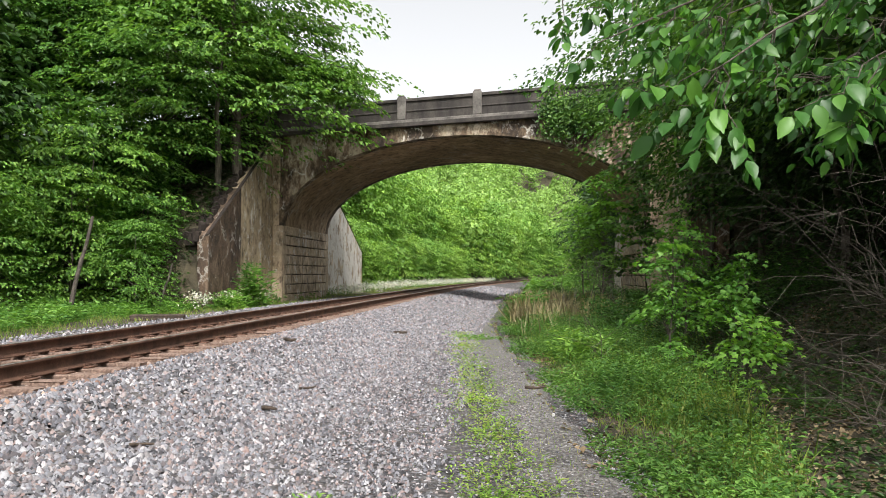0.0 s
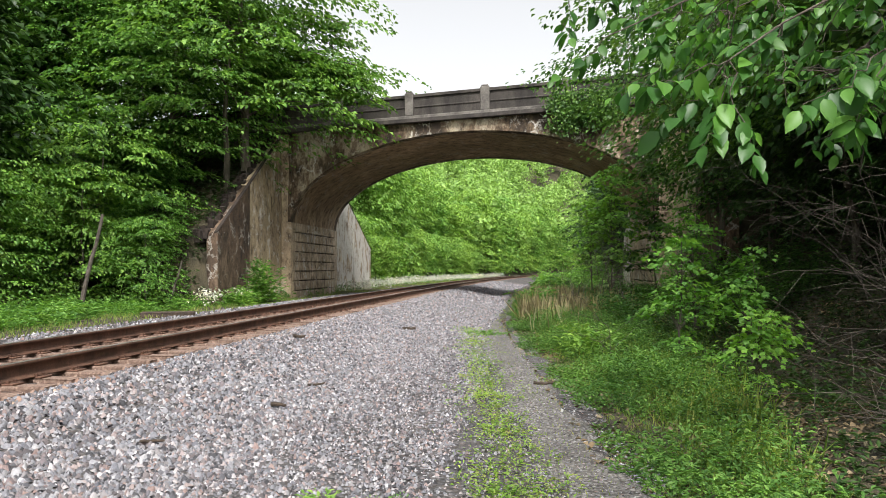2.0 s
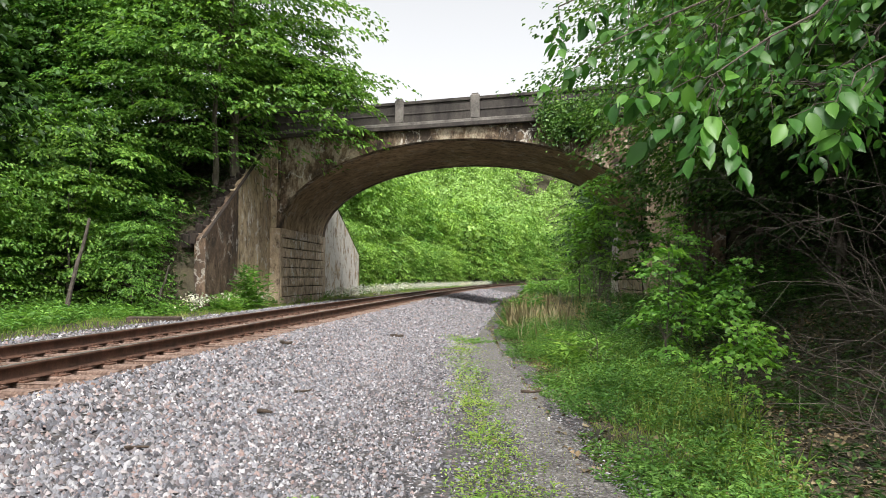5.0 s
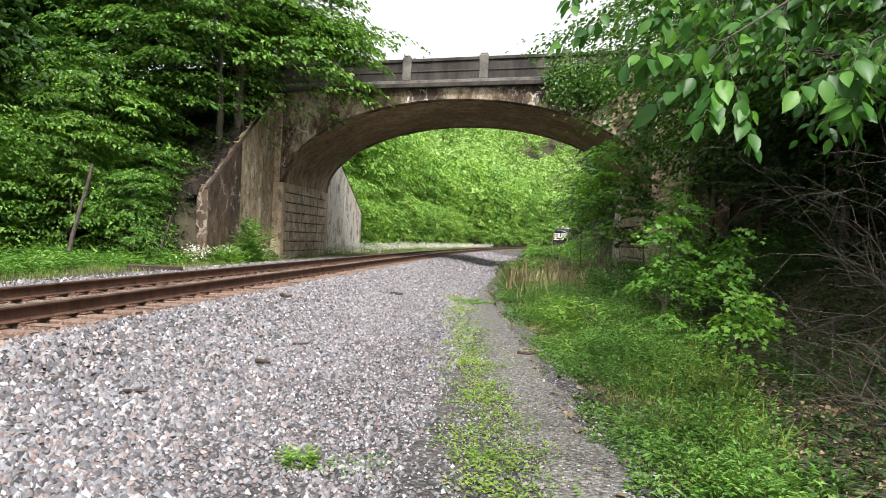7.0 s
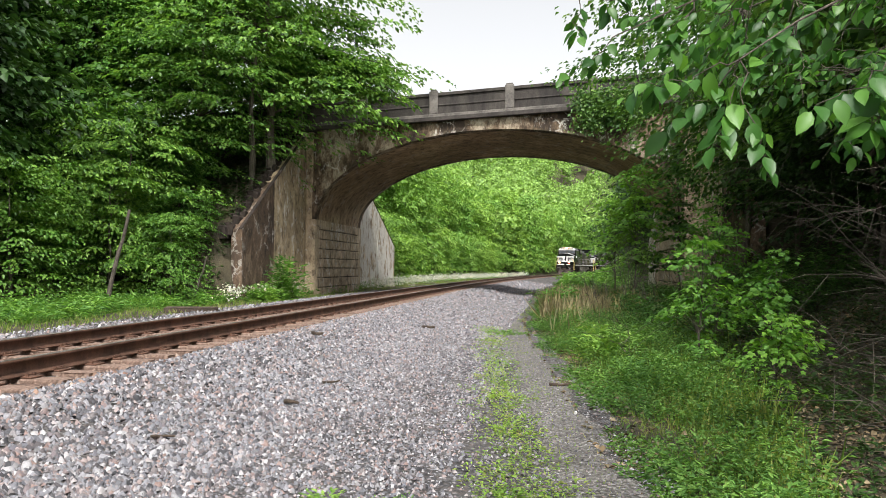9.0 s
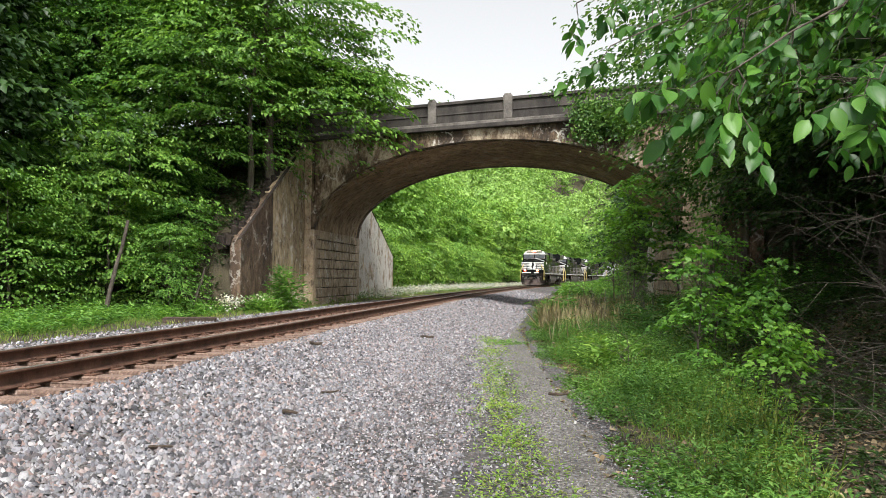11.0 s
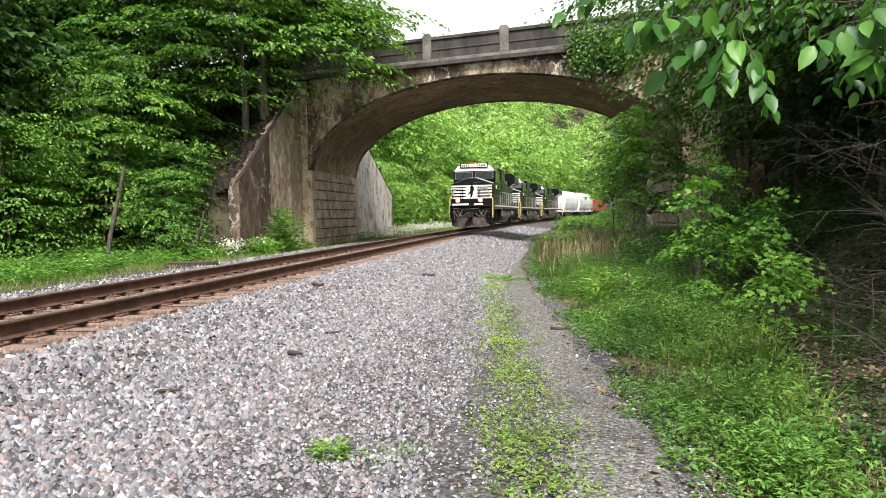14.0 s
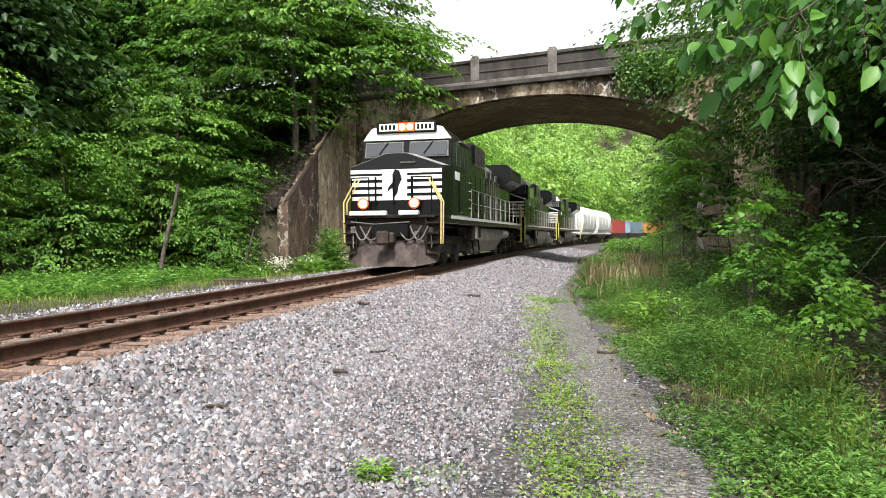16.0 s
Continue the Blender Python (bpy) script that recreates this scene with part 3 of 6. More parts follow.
def build_bridge():
    bridge = thing("arch_bridge", "weathered concrete arch road bridge stained black with lime streaks", "bridge", "", "structure")
    bridge.matrix_basis = Matrix.Identity(4)

    def done(name, bm, mat, parent, label=""):
        bmesh.ops.transform(bm, matrix=BRIDGE_M, verts=bm.verts[:])
        bmesh.ops.recalc_face_normals(bm, faces=bm.faces[:])
        return part(name, bm, mat, parent, label)

    # spandrel walls with the arch cut out of them, one at each side of the road
    steps = [SPAN / 2 - SPAN / 2 * math.cos(math.pi * i / 56) for i in range(57)]
    for w0, w1 in ((0.0, 0.55), (BARREL - 0.55, BARREL)):
        bm = bmesh.new()
        low = [(u, arch_z(u)) for u in steps]
        for (ua, za), (ub, zb) in zip(low, low[1:]):
            quad = [bm.verts.new((u, w, z)) for w in (w0, w1) for u, z in ((ua, za), (ub, zb), (ub, 8.15), (ua, 8.15))]
            bm.faces.new(quad[:4])
            bm.faces.new(quad[4:][::-1])
            bm.faces.new((quad[3], quad[2], quad[6], quad[7]))
            bm.faces.new((quad[0], quad[4], quad[5], quad[1]))
        bmesh.ops.remove_doubles(bm, verts=bm.verts[:], dist=0.001)
        wall = done("spandrel_wall", bm, M_CONCRETE, bridge)
        # the ring of the arch stands a little proud of the wall
        bm = bmesh.new()
        sign = -1 if w0 == 0 else 1
        face = w0 if w0 == 0 else w1
        ring = []
        for u in steps:
            k = (u - SPAN / 2) / (SPAN / 2)
            nx, nz = k / (SPAN / 2), math.sqrt(max(0, 1 - k * k)) / 4.15
            ln = math.hypot(nx, nz)
            t = 0.55 + 0.35 * k * k
            ring.append(((u, arch_z(u)), (u + nx / ln * t, arch_z(u) + nz / ln * t)))
        for (a0, a1), (b0, b1) in zip(ring, ring[1:]):
            for d0, d1 in ((face, face + sign * 0.06),):
                q = [bm.verts.new((p[0], d, p[1])) for d in (d0, d1) for p in (a0, b0, b1, a1)]
                bm.faces.new(q[4:])
                bm.faces.new((q[0], q[1], q[5], q[4]))
                bm.faces.new((q[3], q[2], q[6], q[7]))
        bmesh.ops.remove_doubles(bm, verts=bm.verts[:], dist=0.001)
        done("arch_ring", bm, M_CONCRETE, wall, "lime-streaked concrete arch ring")
    # barrel
    bm = bmesh.new()
    for ua, ub in zip(steps, steps[1:]):
        q = [bm.verts.new((u, w, arch_z(u) + dz)) for dz in (0.003, 0.5) for u, w in ((ua, 0.55), (ub, 0.55), (ub, BARREL - 0.55), (ua, BARREL - 0.55))]
        bm.faces.new(q[:4])
        bm.faces.new(q[4:])
    bmesh.ops.remove_doubles(bm, verts=bm.verts[:], dist=0.001)
    done("barrel", bm, M_SOFFIT, bridge, "brown-stained arch underside")
    # road slab
    bm = bmesh.new()
    skew_box(bm, -9, SPAN + 9, 0.3, BARREL - 0.3, 8.0, 8.35)
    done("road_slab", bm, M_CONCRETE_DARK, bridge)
    # abutments: pier core, proud courses of concrete on the track side, corner pilasters
    for side, (a, b) in enumerate(((-1.4, -0.06), (SPAN + 0.06, SPAN + 1.4))):
        bm = bmesh.new()
        skew_box(bm, a, b, 0.04, BARREL - 0.04, -1.6, 8.0)
        abut = done("abutment", bm, M_CONCRETE, bridge)
        face0, face1 = ((-0.06, 0.05) if side == 0 else (SPAN - 0.05, SPAN + 0.06))
        z = -1.2
        for k in range(9):
            hgt = 0.52
            cuts = [0.10] + [c0 + (1.1 if k % 2 else 0.0) for c0 in (2.3, 4.6, 6.7)] + [BARREL - 0.10]
            for wa, wb in zip(cuts, cuts[1:]):
                bm = bmesh.new()
                skew_box(bm, face0, face1 + random.uniform(-0.008, 0.008), wa + 0.012, wb - 0.012, z + 0.028, z + hgt - 0.028, 0.02)
                done("block", bm, M_COURSE, abut)
            z += hgt
        for w0 in (-0.12, BARREL - 0.5):
            bm = bmesh.new()
            pa, pb = ((-0.95, 0.03) if side == 0 else (SPAN - 0.03, SPAN + 0.95))
            skew_box(bm, pa, pb, w0, w0 + 0.62, -1.6, 3.45, 0.03)
            skew_box(bm, pa, (pb - 0.22) if side == 0 else pb, w0 + 0.04, w0 + 0.58, 3.45, 8.1, 0.03)
            done("pilaster", bm, M_COURSE, abut, "tan sound concrete pilaster")
        # wing walls run along the track, sloping down with the bank
        for near in (True, False):
            lean = 0.13 if side == 0 and not near else 0.0
            base_u = -0.55 if side == 0 else SPAN + 0.55
            thick = -0.55 if side == 0 else 0.55
            inward = 1 if side == 0 else -1

            def slab(name, outline, mat, parent, label, du0, du1):
                bm = bmesh.new()
                v = [bm.verts.new((base_u + du + lean * k, -k if near else BARREL + k, z)) for du in (du0, du1) for k, z in outline]
                m = len(outline)
                bm.faces.new(v[:m])
                bm.faces.new(v[m:][::-1])
                for i in range(m):
                    bm.faces.new((v[i], v[(i + 1) % m], v[m + (i + 1) % m], v[m + i]))
                bmesh.ops.bevel(bm, geom=bm.edges[:], offset=0.02, segments=1, affect="EDGES")
                return done(name, bm, mat, parent, label)

            inner = [(0, -1.6), (0, 7.7), (0.5, 7.7), (4.58, 4.945), (4.58, -1.6)]
            outer = [(4.62, -1.6), (4.62, 4.918), (8.2, 2.5), (8.2, -1.6)]
            wing = slab("wing_wall", inner, M_WING if near else M_FAR_WING, bridge, "sloping wing wall of tan concrete with lime-lined cracks", 0, thick)
            slab("outer_pour", outer, M_WING_DARK if near else M_FAR_WING, wing, "brown algae-dark outer part of the wing wall", 0.02 * inward, thick)
            slab("coping", [(0.5, 7.705), (0.5, 7.78), (8.22, 2.55), (8.22, 2.505)], M_BANK_STONE, wing, "dark thin coping on the slope", 0.03 * inward, thick * 0.3)
            if side == 0 and near:
                for i in range(34):
                    k = 0.7 + 7.6 * i / 33
                    top = 7.70 - (k - 0.5) * 0.6753
                    wide, high = 0.14 + 0.14 * random.random(), 0.08 + 0.16 * random.random()
                    u0 = base_u + thick * (0.34 + 0.5 * random.random() + 0.5 * (i % 2))
                    bm = bmesh.new()
                    skew_box(bm, u0 - 0.34, u0, -k - wide, -k + wide, top - 0.35, top + high, 0.05)
                    for v in bm.verts:
                        v.co += Vector((random.uniform(-0.05, 0.05), random.uniform(-0.05, 0.05), random.uniform(-0.05, 0.05)))
                    done("bank_stone", bm, M_BANK_STONE, wing)
    # cornice and parapets
    for face, sign in ((0.0, -1), (BARREL, 1)):
        def band(name, z0, z1, out, back, mat, parent, u0=-9.0, u1=SPAN + 9.0, bevel=0.02, label=""):
            bm = bmesh.new()
            wa, wb = sorted((face + sign * out, face - sign * back))
            skew_box(bm, u0, u1, wa, wb, z0, z1, bevel)
            return done(name, bm, mat, parent, label)
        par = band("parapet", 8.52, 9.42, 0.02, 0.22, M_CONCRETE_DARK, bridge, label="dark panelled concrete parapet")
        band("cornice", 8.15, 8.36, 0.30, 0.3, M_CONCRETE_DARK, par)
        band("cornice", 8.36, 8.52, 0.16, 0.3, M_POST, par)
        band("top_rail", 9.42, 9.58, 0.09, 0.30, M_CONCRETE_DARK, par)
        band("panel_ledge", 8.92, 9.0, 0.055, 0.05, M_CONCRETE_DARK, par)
        for k in range(-4, 6):
            u = 6.75 + 3.92 * k
            if -8.5 < u < SPAN + 8.5:
                bm = bmesh.new()
                wa, wb = sorted((face + sign * 0.15, face - sign * 0.34))
                skew_box(bm, u - 0.23, u + 0.23, wa, wb, 8.52, 9.66, 0.03)
                skew_box(bm, u - 0.17, u + 0.17, wa + 0.04, wb - 0.04, 9.66, 9.74, 0.02)
                done("parapet_post", bm, M_POST, par, "grey weathered concrete post")


build_ground()
build_bed()
scatter_stones("ballast_stones", "loose sharp grey and tan crushed stones", M_STONE,
               [(25000, -5, 9, 1.3, 3.9, 0.012, 0.025), (16000, -5, 9, 2.6, 4.4, 0.009, 0.020), (26000, -5, 9, 3.2, 5.4, 0.007, 0.016), (30000, 8, 27, 1.3, 5.0, 0.014, 0.028), (7000, 24, 62, 1.3, 4.7, 0.028, 0.055), (20000, -6, 12, 4.4, 7.0, 0.005, 0.013), (9000, -4, 34, -4.4, -1.4, 0.016, 0.034)])
scatter_stones("track_stones", "rust-stained stones among the ties", M_RUSTY_STONE, [(4500, -5, 24, -1.4, 1.7, 0.010, 0.028)])
build_track()
build_bridge()


# ---- plants ----
def unit(v):
    return v / np.maximum(1e-9, np.linalg.norm(v, axis=-1, keepdims=True))


def leaf_arrays(pos, way, up, length, width, fold=0.25):
    """Corners and faces of pointed leaves, folded along the midrib: two triangles each."""
    way = unit(way)
    side = unit(np.cross(way, up))
    nrm = np.cross(side, way)
    length, width = np.asarray(length)[:, None], np.asarray(width)[:, None]
    mid = pos + way * length * 0.45
    tip = pos + way * length - nrm * length * 0.12
    left = mid + side * width * 0.5 + nrm * width * fold
    right = mid - side * width * 0.5 + nrm * width * fold
    verts = np.stack([pos, right, tip, left], 1).reshape(-1, 3)
    f = np.array([(0, 1, 2), (0, 2, 3)])
    faces = (f[None] + 4 * np.arange(len(pos))[:, None, None]).reshape(-1, 3)
    return verts, faces


def oval_arrays(pos, way, up, length, width, curl=0.15):
    """Oval leaves with a drip tip, for plants close to the camera: ten triangles each."""
    way = unit(way)
    side = unit(np.cross(way, up))
    nrm = np.cross(side, way)
    shape = [(0.0, 0.0), (0.18, 0.36), (0.45, 0.5), (0.72, 0.36), (0.9, 0.12), (1.0, 0.0)]
    length, width = np.asarray(length)[:, None], np.asarray(width)[:, None]
    cols = []
    for along, out in shape:
        spine = pos + way * length * along - nrm * length * curl * along * along
        cols.append(spine)
        if 0 < out:
            cols.append(spine + side * width * out + nrm * width * out * 0.3)
            cols.append(spine - side * width * out + nrm * width * out * 0.3)
    verts = np.stack(cols, 1)
    k = verts.shape[1]
    # corner order: 0 base, then triples (spine, left, right), last the tip
    faces = []
    faces += [(0, 1, 2), (0, 3, 1)]
    for j in range(3):
        a = 1 + 3 * j
        faces += [(a, a + 3, a + 4), (a, a + 4, a + 1), (a, a + 2, a + 5), (a, a + 5, a + 3)]
    faces += [(10, 13, 11), (10, 12, 13)]
    faces = np.array(faces)
    return verts.reshape(-1, 3), (faces[None] + k * np.arange(len(pos))[:, None, None]).reshape(-1, 3)


def spray_leaves(rng, centres, outward, radius, per, leaf, droop=0.35, flat=0.16):
    """Flat, drooping sprays of leaves round the given centres."""
    n = len(centres)
    a = rng.random((n, per)) * 6.283
    r = np.sqrt(rng.random((n, per))) * radius[:, None]
    o = unit(outward * np.array([1, 1, 0.0]) + 1e-6)
    sd = np.stack([-o[:, 1], o[:, 0], np.zeros(n)], -1)
    along, across = r * np.cos(a) * 1.45, r * np.sin(a) * 0.72
    tilt = (rng.random((n, 1)) - 0.5) * 0.5
    pos = centres[:, None] + o[:, None] * along[..., None] + sd[:, None] * across[..., None]
    pos[..., 2] += -droop * r * r / radius[:, None] - 0.22 * along + tilt * across + (rng.random((n, per)) - 0.5) * flat * 2
    way = o[:, None] * 0.7 + sd[:, None] * np.sign(across)[..., None] * 0.6 + (rng.random((n, per, 3)) - 0.5) * 0.9
    way[..., 2] -= 0.45
    up = np.array([0, 0, 1.0]) + (rng.random((n, per, 3)) - 0.5) * 1.0
    size = leaf * (0.65 + 0.7 * rng.random((n, per)))
    return pos.reshape(-1, 3), way.reshape(-1, 3), up.reshape(-1, 3), size.ravel()


def trunk_mesh(rng, height, girth, limbs, reach, low):
    """A tapered, slightly crooked trunk with limbs that rise and fork."""
    bm = bmesh.new()
    pts = [Vector((0, 0, -0.4))]
    lean = (rng.random(2) - 0.5) * 0.08
    for i in range(1, 8):
        z = height * i / 7.5
        pts.append(Vector((lean[0] * z + (rng.random() - 0.5) * 0.2, lean[1] * z + (rng.random() - 0.5) * 0.2, z)))
    for i, (a, b) in enumerate(zip(pts, pts[1:])):
        rod(bm, a, b, girth * (1.12 - i / 7.2), girth * (1.12 - (i + 1) / 7.2), 8)
    for k in range(limbs):
        z = height * (low + (0.9 - low) * (k + rng.random()) / limbs)
        i = min(6, int(z / height * 7.5))
        base = pts[i].lerp(pts[i + 1], 0.5)
        ang, ln = rng.random() * 6.283, reach * (0.5 + 0.5 * rng.random()) * (1.1 - 0.6 * z / height)
        mid = base + Vector((math.cos(ang) * ln * 0.5, math.sin(ang) * ln * 0.5, ln * 0.28))
        end = base + Vector((math.cos(ang + 0.2) * ln, math.sin(ang + 0.2) * ln, ln * 0.34))
        r = girth * 0.32 * (1.1 - z / height)
        rod(bm, base, mid, r, r * 0.65, 5)
        rod(bm, mid, end, r * 0.65, r * 0.2, 5)
        rod(bm, mid, mid + Vector((math.cos(ang - 0.8) * ln * 0.4, math.sin(ang - 0.8) * ln * 0.4, ln * 0.2)), r * 0.45, r * 0.12, 4)
    return bm


def make_tree(seed, height, reach, low, sprays, per, leaf, mat, label, girth=0.16, spray=0.8, flat=0.16):
    """One tree at the origin: trunk with limbs, and a crown of leafy sprays."""
    rng = np.random.default_rng(seed)
    tree = thing("tree", label, "tree")
    part("trunk", trunk_mesh(rng, height * 0.92, girth, 12, reach, low * 0.8 + 0.1), M_BARK, tree)
    h = low + (1 - low) * rng.random(sprays) ** 0.85
    k = (h - low) / (1 - low)
    shape = np.sqrt(np.clip(1 - (np.abs(k - 0.35) / 0.72) ** 2.2, 0.04, 1))
    lobes = 1 + 0.28 * np.sin(3 * rng.random() * 6 + 5 * k)
    ang = rng.random(sprays) * 6.283
    rad = reach * shape * lobes * (0.35 + 0.65 * rng.random(sprays) ** 0.55) * (1 + 0.22 * np.sin(ang * 3 + h * 9))
    out = np.stack([np.cos(ang), np.sin(ang), np.zeros(sprays)], -1)
    centres = out * rad[:, None]
    centres[:, 2] = h * height + 0.10 * rad
    p, w, u, size = spray_leaves(rng, centres, out, spray * (0.55 + 0.7 * rng.random(sprays)), per, leaf, 0.35, flat)
    v, f = leaf_arrays(p, w, u, size, size * 0.62)
    grid_mesh("crown", v, f, mat, tree)
    return tree


def plant(tree, spots, group, rng):
    """Sets a tree and its copies on the ground at the spots (x, y, scale)."""
    for i, (x, y, k) in enumerate(spots):
        m = pose(x, y, float(lie(np.array([x]), np.array([y]))[0]) - 0.1, 0, 0, rng.random() * 360) @ Matrix.Diagonal((k, k, k * (0.92 + 0.16 * rng.random()), 1))
        if i == 0:
            tree.matrix_basis = m
        else:
            copy = copy_thing(tree, m)
            copy.matrix_basis = m
        tagged(tree if i == 0 else copy, group=group)


def build_draping_tree():
    """A tree on the road bank whose long boughs droop over the parapet."""
    rng = np.random.default_rng(97)
    tree = thing("tree", "light green tree with long boughs drooping over the parapet", "tree", "trees over the bridge")
    x0, y0 = -10.6, 34.6
    z0 = float(lie(np.array([x0]), np.array([y0]))[0])
    tree.matrix_basis = pose(x0, y0, z0)
    part("trunk", trunk_mesh(rng, 9.0, 0.15, 6, 2.5, 0.5), M_BARK, tree)
    centres, out = [], []
    for k in range(15):
        rise = 10.9 - z0 + 3.4 * rng.random()
        reach = 4.4 + 2.9 * rng.random()
        ahead = -0.2 + 1.7 * rng.random()
        pts = []
        for i in range(17):
            f = i / 16
            pts.append((reach * f, ahead * f - 0.16 * reach * f, rise - 1.2 * (1 - f) ** 2 - (1.3 + 1.7 * k / 15) * f ** 2.2))
        bm = bmesh.new()
        for p, q in zip(pts[:-1:2], pts[2::2]):
            rod(bm, p, q, 0.03, 0.02, 5)
        part("bough", bm, M_BARK, tree)
        for p in pts[3:]:
            centres.append(np.array(p) + rng.normal(size=3) * np.array([0.25, 0.35, 0.22]))
            out.append((1.0, rng.normal() * 0.6, 0))
    centres, out = np.array(centres), np.array(out)
    p, w, u, size = spray_leaves(rng, centres, out, 0.75 * (0.6 + 0.6 * rng.random(len(centres))), 70, 0.20, 0.5, 0.035)
    v, f = leaf_arrays(p, w, u, size, size * 0.62)
    grid_mesh("crown", v, f, M_LEAF_CREST, tree)


def build_vine():
    """Creeper hanging over the parapet and the cornice at the far end of the span."""
    rng = np.random.default_rng(98)
    vine = thing("creeper", "green creeper hanging over the bridge parapet and cornice", "creeper")
    pos, nrm = [], []
    for k in range(26):
        u0, top, drop = 14.0 + 2.6 * rng.random(), 8.35 + 0.6 * rng.random(), 0.5 + 0.8 * rng.random()
        bm = bmesh.new()
        pts = []
        for i in range(7):
            f = i / 6
            q = BRIDGE_M @ Vector((u0 + 0.3 * math.sin(5 * f + k), -0.42 - 0.10 * rng.random(), top - drop * f))
            pts.append(q)
        thread(bm, pts, 0.008, 0.003, 4)
        part("stem", bm, M_BARK, vine)
        for q in pts:
            for j in range(26):
                pos.append(np.array(q) + rng.normal(size=3) * np.array([0.22, 0.12, 0.20]))
    pos = np.array(pos)
    n = len(pos)
    way = rng.normal(size=(n, 3)) * 0.6 + np.array([0, -0.3, -0.6])
    size = 0.10 + 0.07 * rng.random(n)
    v, f = leaf_arrays(pos, way, np.array([0, -0.8, 0.7]) + rng.normal(size=(n, 3)) * 0.4, size, size * 0.75)
    grid_mesh("leaves", v, f, M_LEAF, vine)


def build_trees():
    rng = np.random.default_rng(11)
    edge_a = make_tree(1, 9.0, 3.7, 0.04, 115, 95, 0.20, M_LEAF_CREST, "leafy broadleaf tree with layered branches down to the ground", 0.12, 1.15, 0.035)
    edge_b = make_tree(2, 7.0, 3.2, 0.03, 95, 85, 0.20, M_LEAF_CREST, "low bushy broadleaf tree, leaf colour raised for sunlight", 0.09, 1.05, 0.035)
    shrub = make_tree(9, 7.0, 2.9, 0.03, 160, 40, 0.26, M_LEAF_BRIGHT, "bushy light green tree beside the line", 0.09, 1.0, 0.07)
    # Tall trees behind take the darkened palette, for the wood's deep shade.
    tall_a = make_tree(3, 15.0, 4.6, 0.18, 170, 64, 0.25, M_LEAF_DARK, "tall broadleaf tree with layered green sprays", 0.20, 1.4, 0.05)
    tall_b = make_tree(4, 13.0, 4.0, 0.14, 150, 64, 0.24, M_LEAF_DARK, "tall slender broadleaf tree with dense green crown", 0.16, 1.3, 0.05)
    bright = make_tree(5, 12.0, 4.2, 0.02, 200, 40, 0.36, M_LEAF_BRIGHT, "bright yellow-green tree, sunlight put into its leaf colour", 0.16, 1.25, 0.10)
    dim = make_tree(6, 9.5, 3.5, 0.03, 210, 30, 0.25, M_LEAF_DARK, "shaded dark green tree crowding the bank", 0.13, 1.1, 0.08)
    crest = make_tree(8, 14.5, 5.0, 0.05, 270, 85, 0.215, M_LEAF_CREST, "broad bright green tree hanging over the bridge", 0.2, 1.3, 0.05)
    plant(crest, [(-9.9, 35.6, 1.12), (-13.4, 35.0, 0.9), (-14.6, 39.4, 1.0), (-17.8, 35.0, 0.95)], "trees over the bridge", rng)
    build_draping_tree()
    # the wood on the bank across the track
    spots_a, spots_b, spots_ta, spots_tb = [], [], [], []
    for s in np.arange(-1, 25, 2.8):
        p = on_track(s, -12.6 - rng.random() * 1.2)
        spots_b.append((p[0], p[1], 0.45 + 0.30 * rng.random()))
        p = on_track(s + 1.4, -15.0 - rng.random() * 1.5)
        spots_a.append((p[0], p[1], 0.5 + 0.3 * rng.random()))
    for s in np.arange(2, 32, 4.4):
        p = on_track(s, -18.5 - rng.random() * 2)
        spots_tb.append((p[0], p[1], 0.95 + 0.25 * rng.random()))
        p = on_track(s + 2, -23 - rng.random() * 3)
        spots_ta.append((p[0], p[1], 1.05 + 0.25 * rng.random()))
    # on the road bank behind the wing wall
    spots_b += [(-11.9, 28.6, 0.5), (-12.4, 30.8, 0.5), (-14.4, 28.6, 0.75), (-13.4, 33.0, 0.5)]
    spots_a += [(-15.0, 31.0, 0.85), (-14.2, 34.0, 0.9), (-9.0, 51.0, 1.0)]
    spots_tb += [(-12.5, 53.5, 0.85), (-12.5, 43.5, 0.8)]
    spots_ta += [(-20.0, 40.0, 0.95), (-17.0, 47.0, 0.9)]
    plant(edge_a, spots_a, "trees of the wood", rng)
    for s in np.arange(-6, 38, 4.2):
        p = on_track(s, -28 - rng.random() * 3)
        spots_ta.append((p[0], p[1], 1.25 + 0.25 * rng.random()))
    plant(tall_a, spots_ta, "trees of the wood", rng)
    # beyond the bridge, on the left bank
    spots_shrub = []
    for s in np.arange(50, 120, 7.0):
        p = on_track(s, -10.4 - 1.5 * rng.random())
        spots_shrub.append((p[0], p[1], 0.6 + 0.35 * rng.random()))
    plant(shrub, spots_shrub, "trees beyond the bridge", rng)
    plant(edge_b, spots_b, "trees of the wood", rng)
    plant(tall_b, spots_tb, "trees of the wood", rng)
    spots = []
    for s in np.arange(50, 200, 6.0):
        p = on_track(s, -13.5 - 3 * rng.random())
        spots.append((p[0], p[1], 0.85 + 0.4 * rng.random()))
    for s in np.arange(125, 225, 9.0):
        p = on_track(s, 11.5 + 5 * rng.random())
        spots.append((p[0], p[1], 0.6 + 0.3 * rng.random()))
    for s in np.arange(206, 420, 8.0):
        p = on_track(s, -12.0 - 3 * rng.random())
        spots.append((p[0], p[1], 0.9 + 0.4 * rng.random()))
    for s in np.arange(250, 420, 9.0):
        p = on_track(s, 11.0 + 3 * rng.random())
        spots.append((p[0], p[1], 0.9 + 0.4 * rng.random()))
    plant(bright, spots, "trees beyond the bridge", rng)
    # the shaded wood at the right side
    spots = []
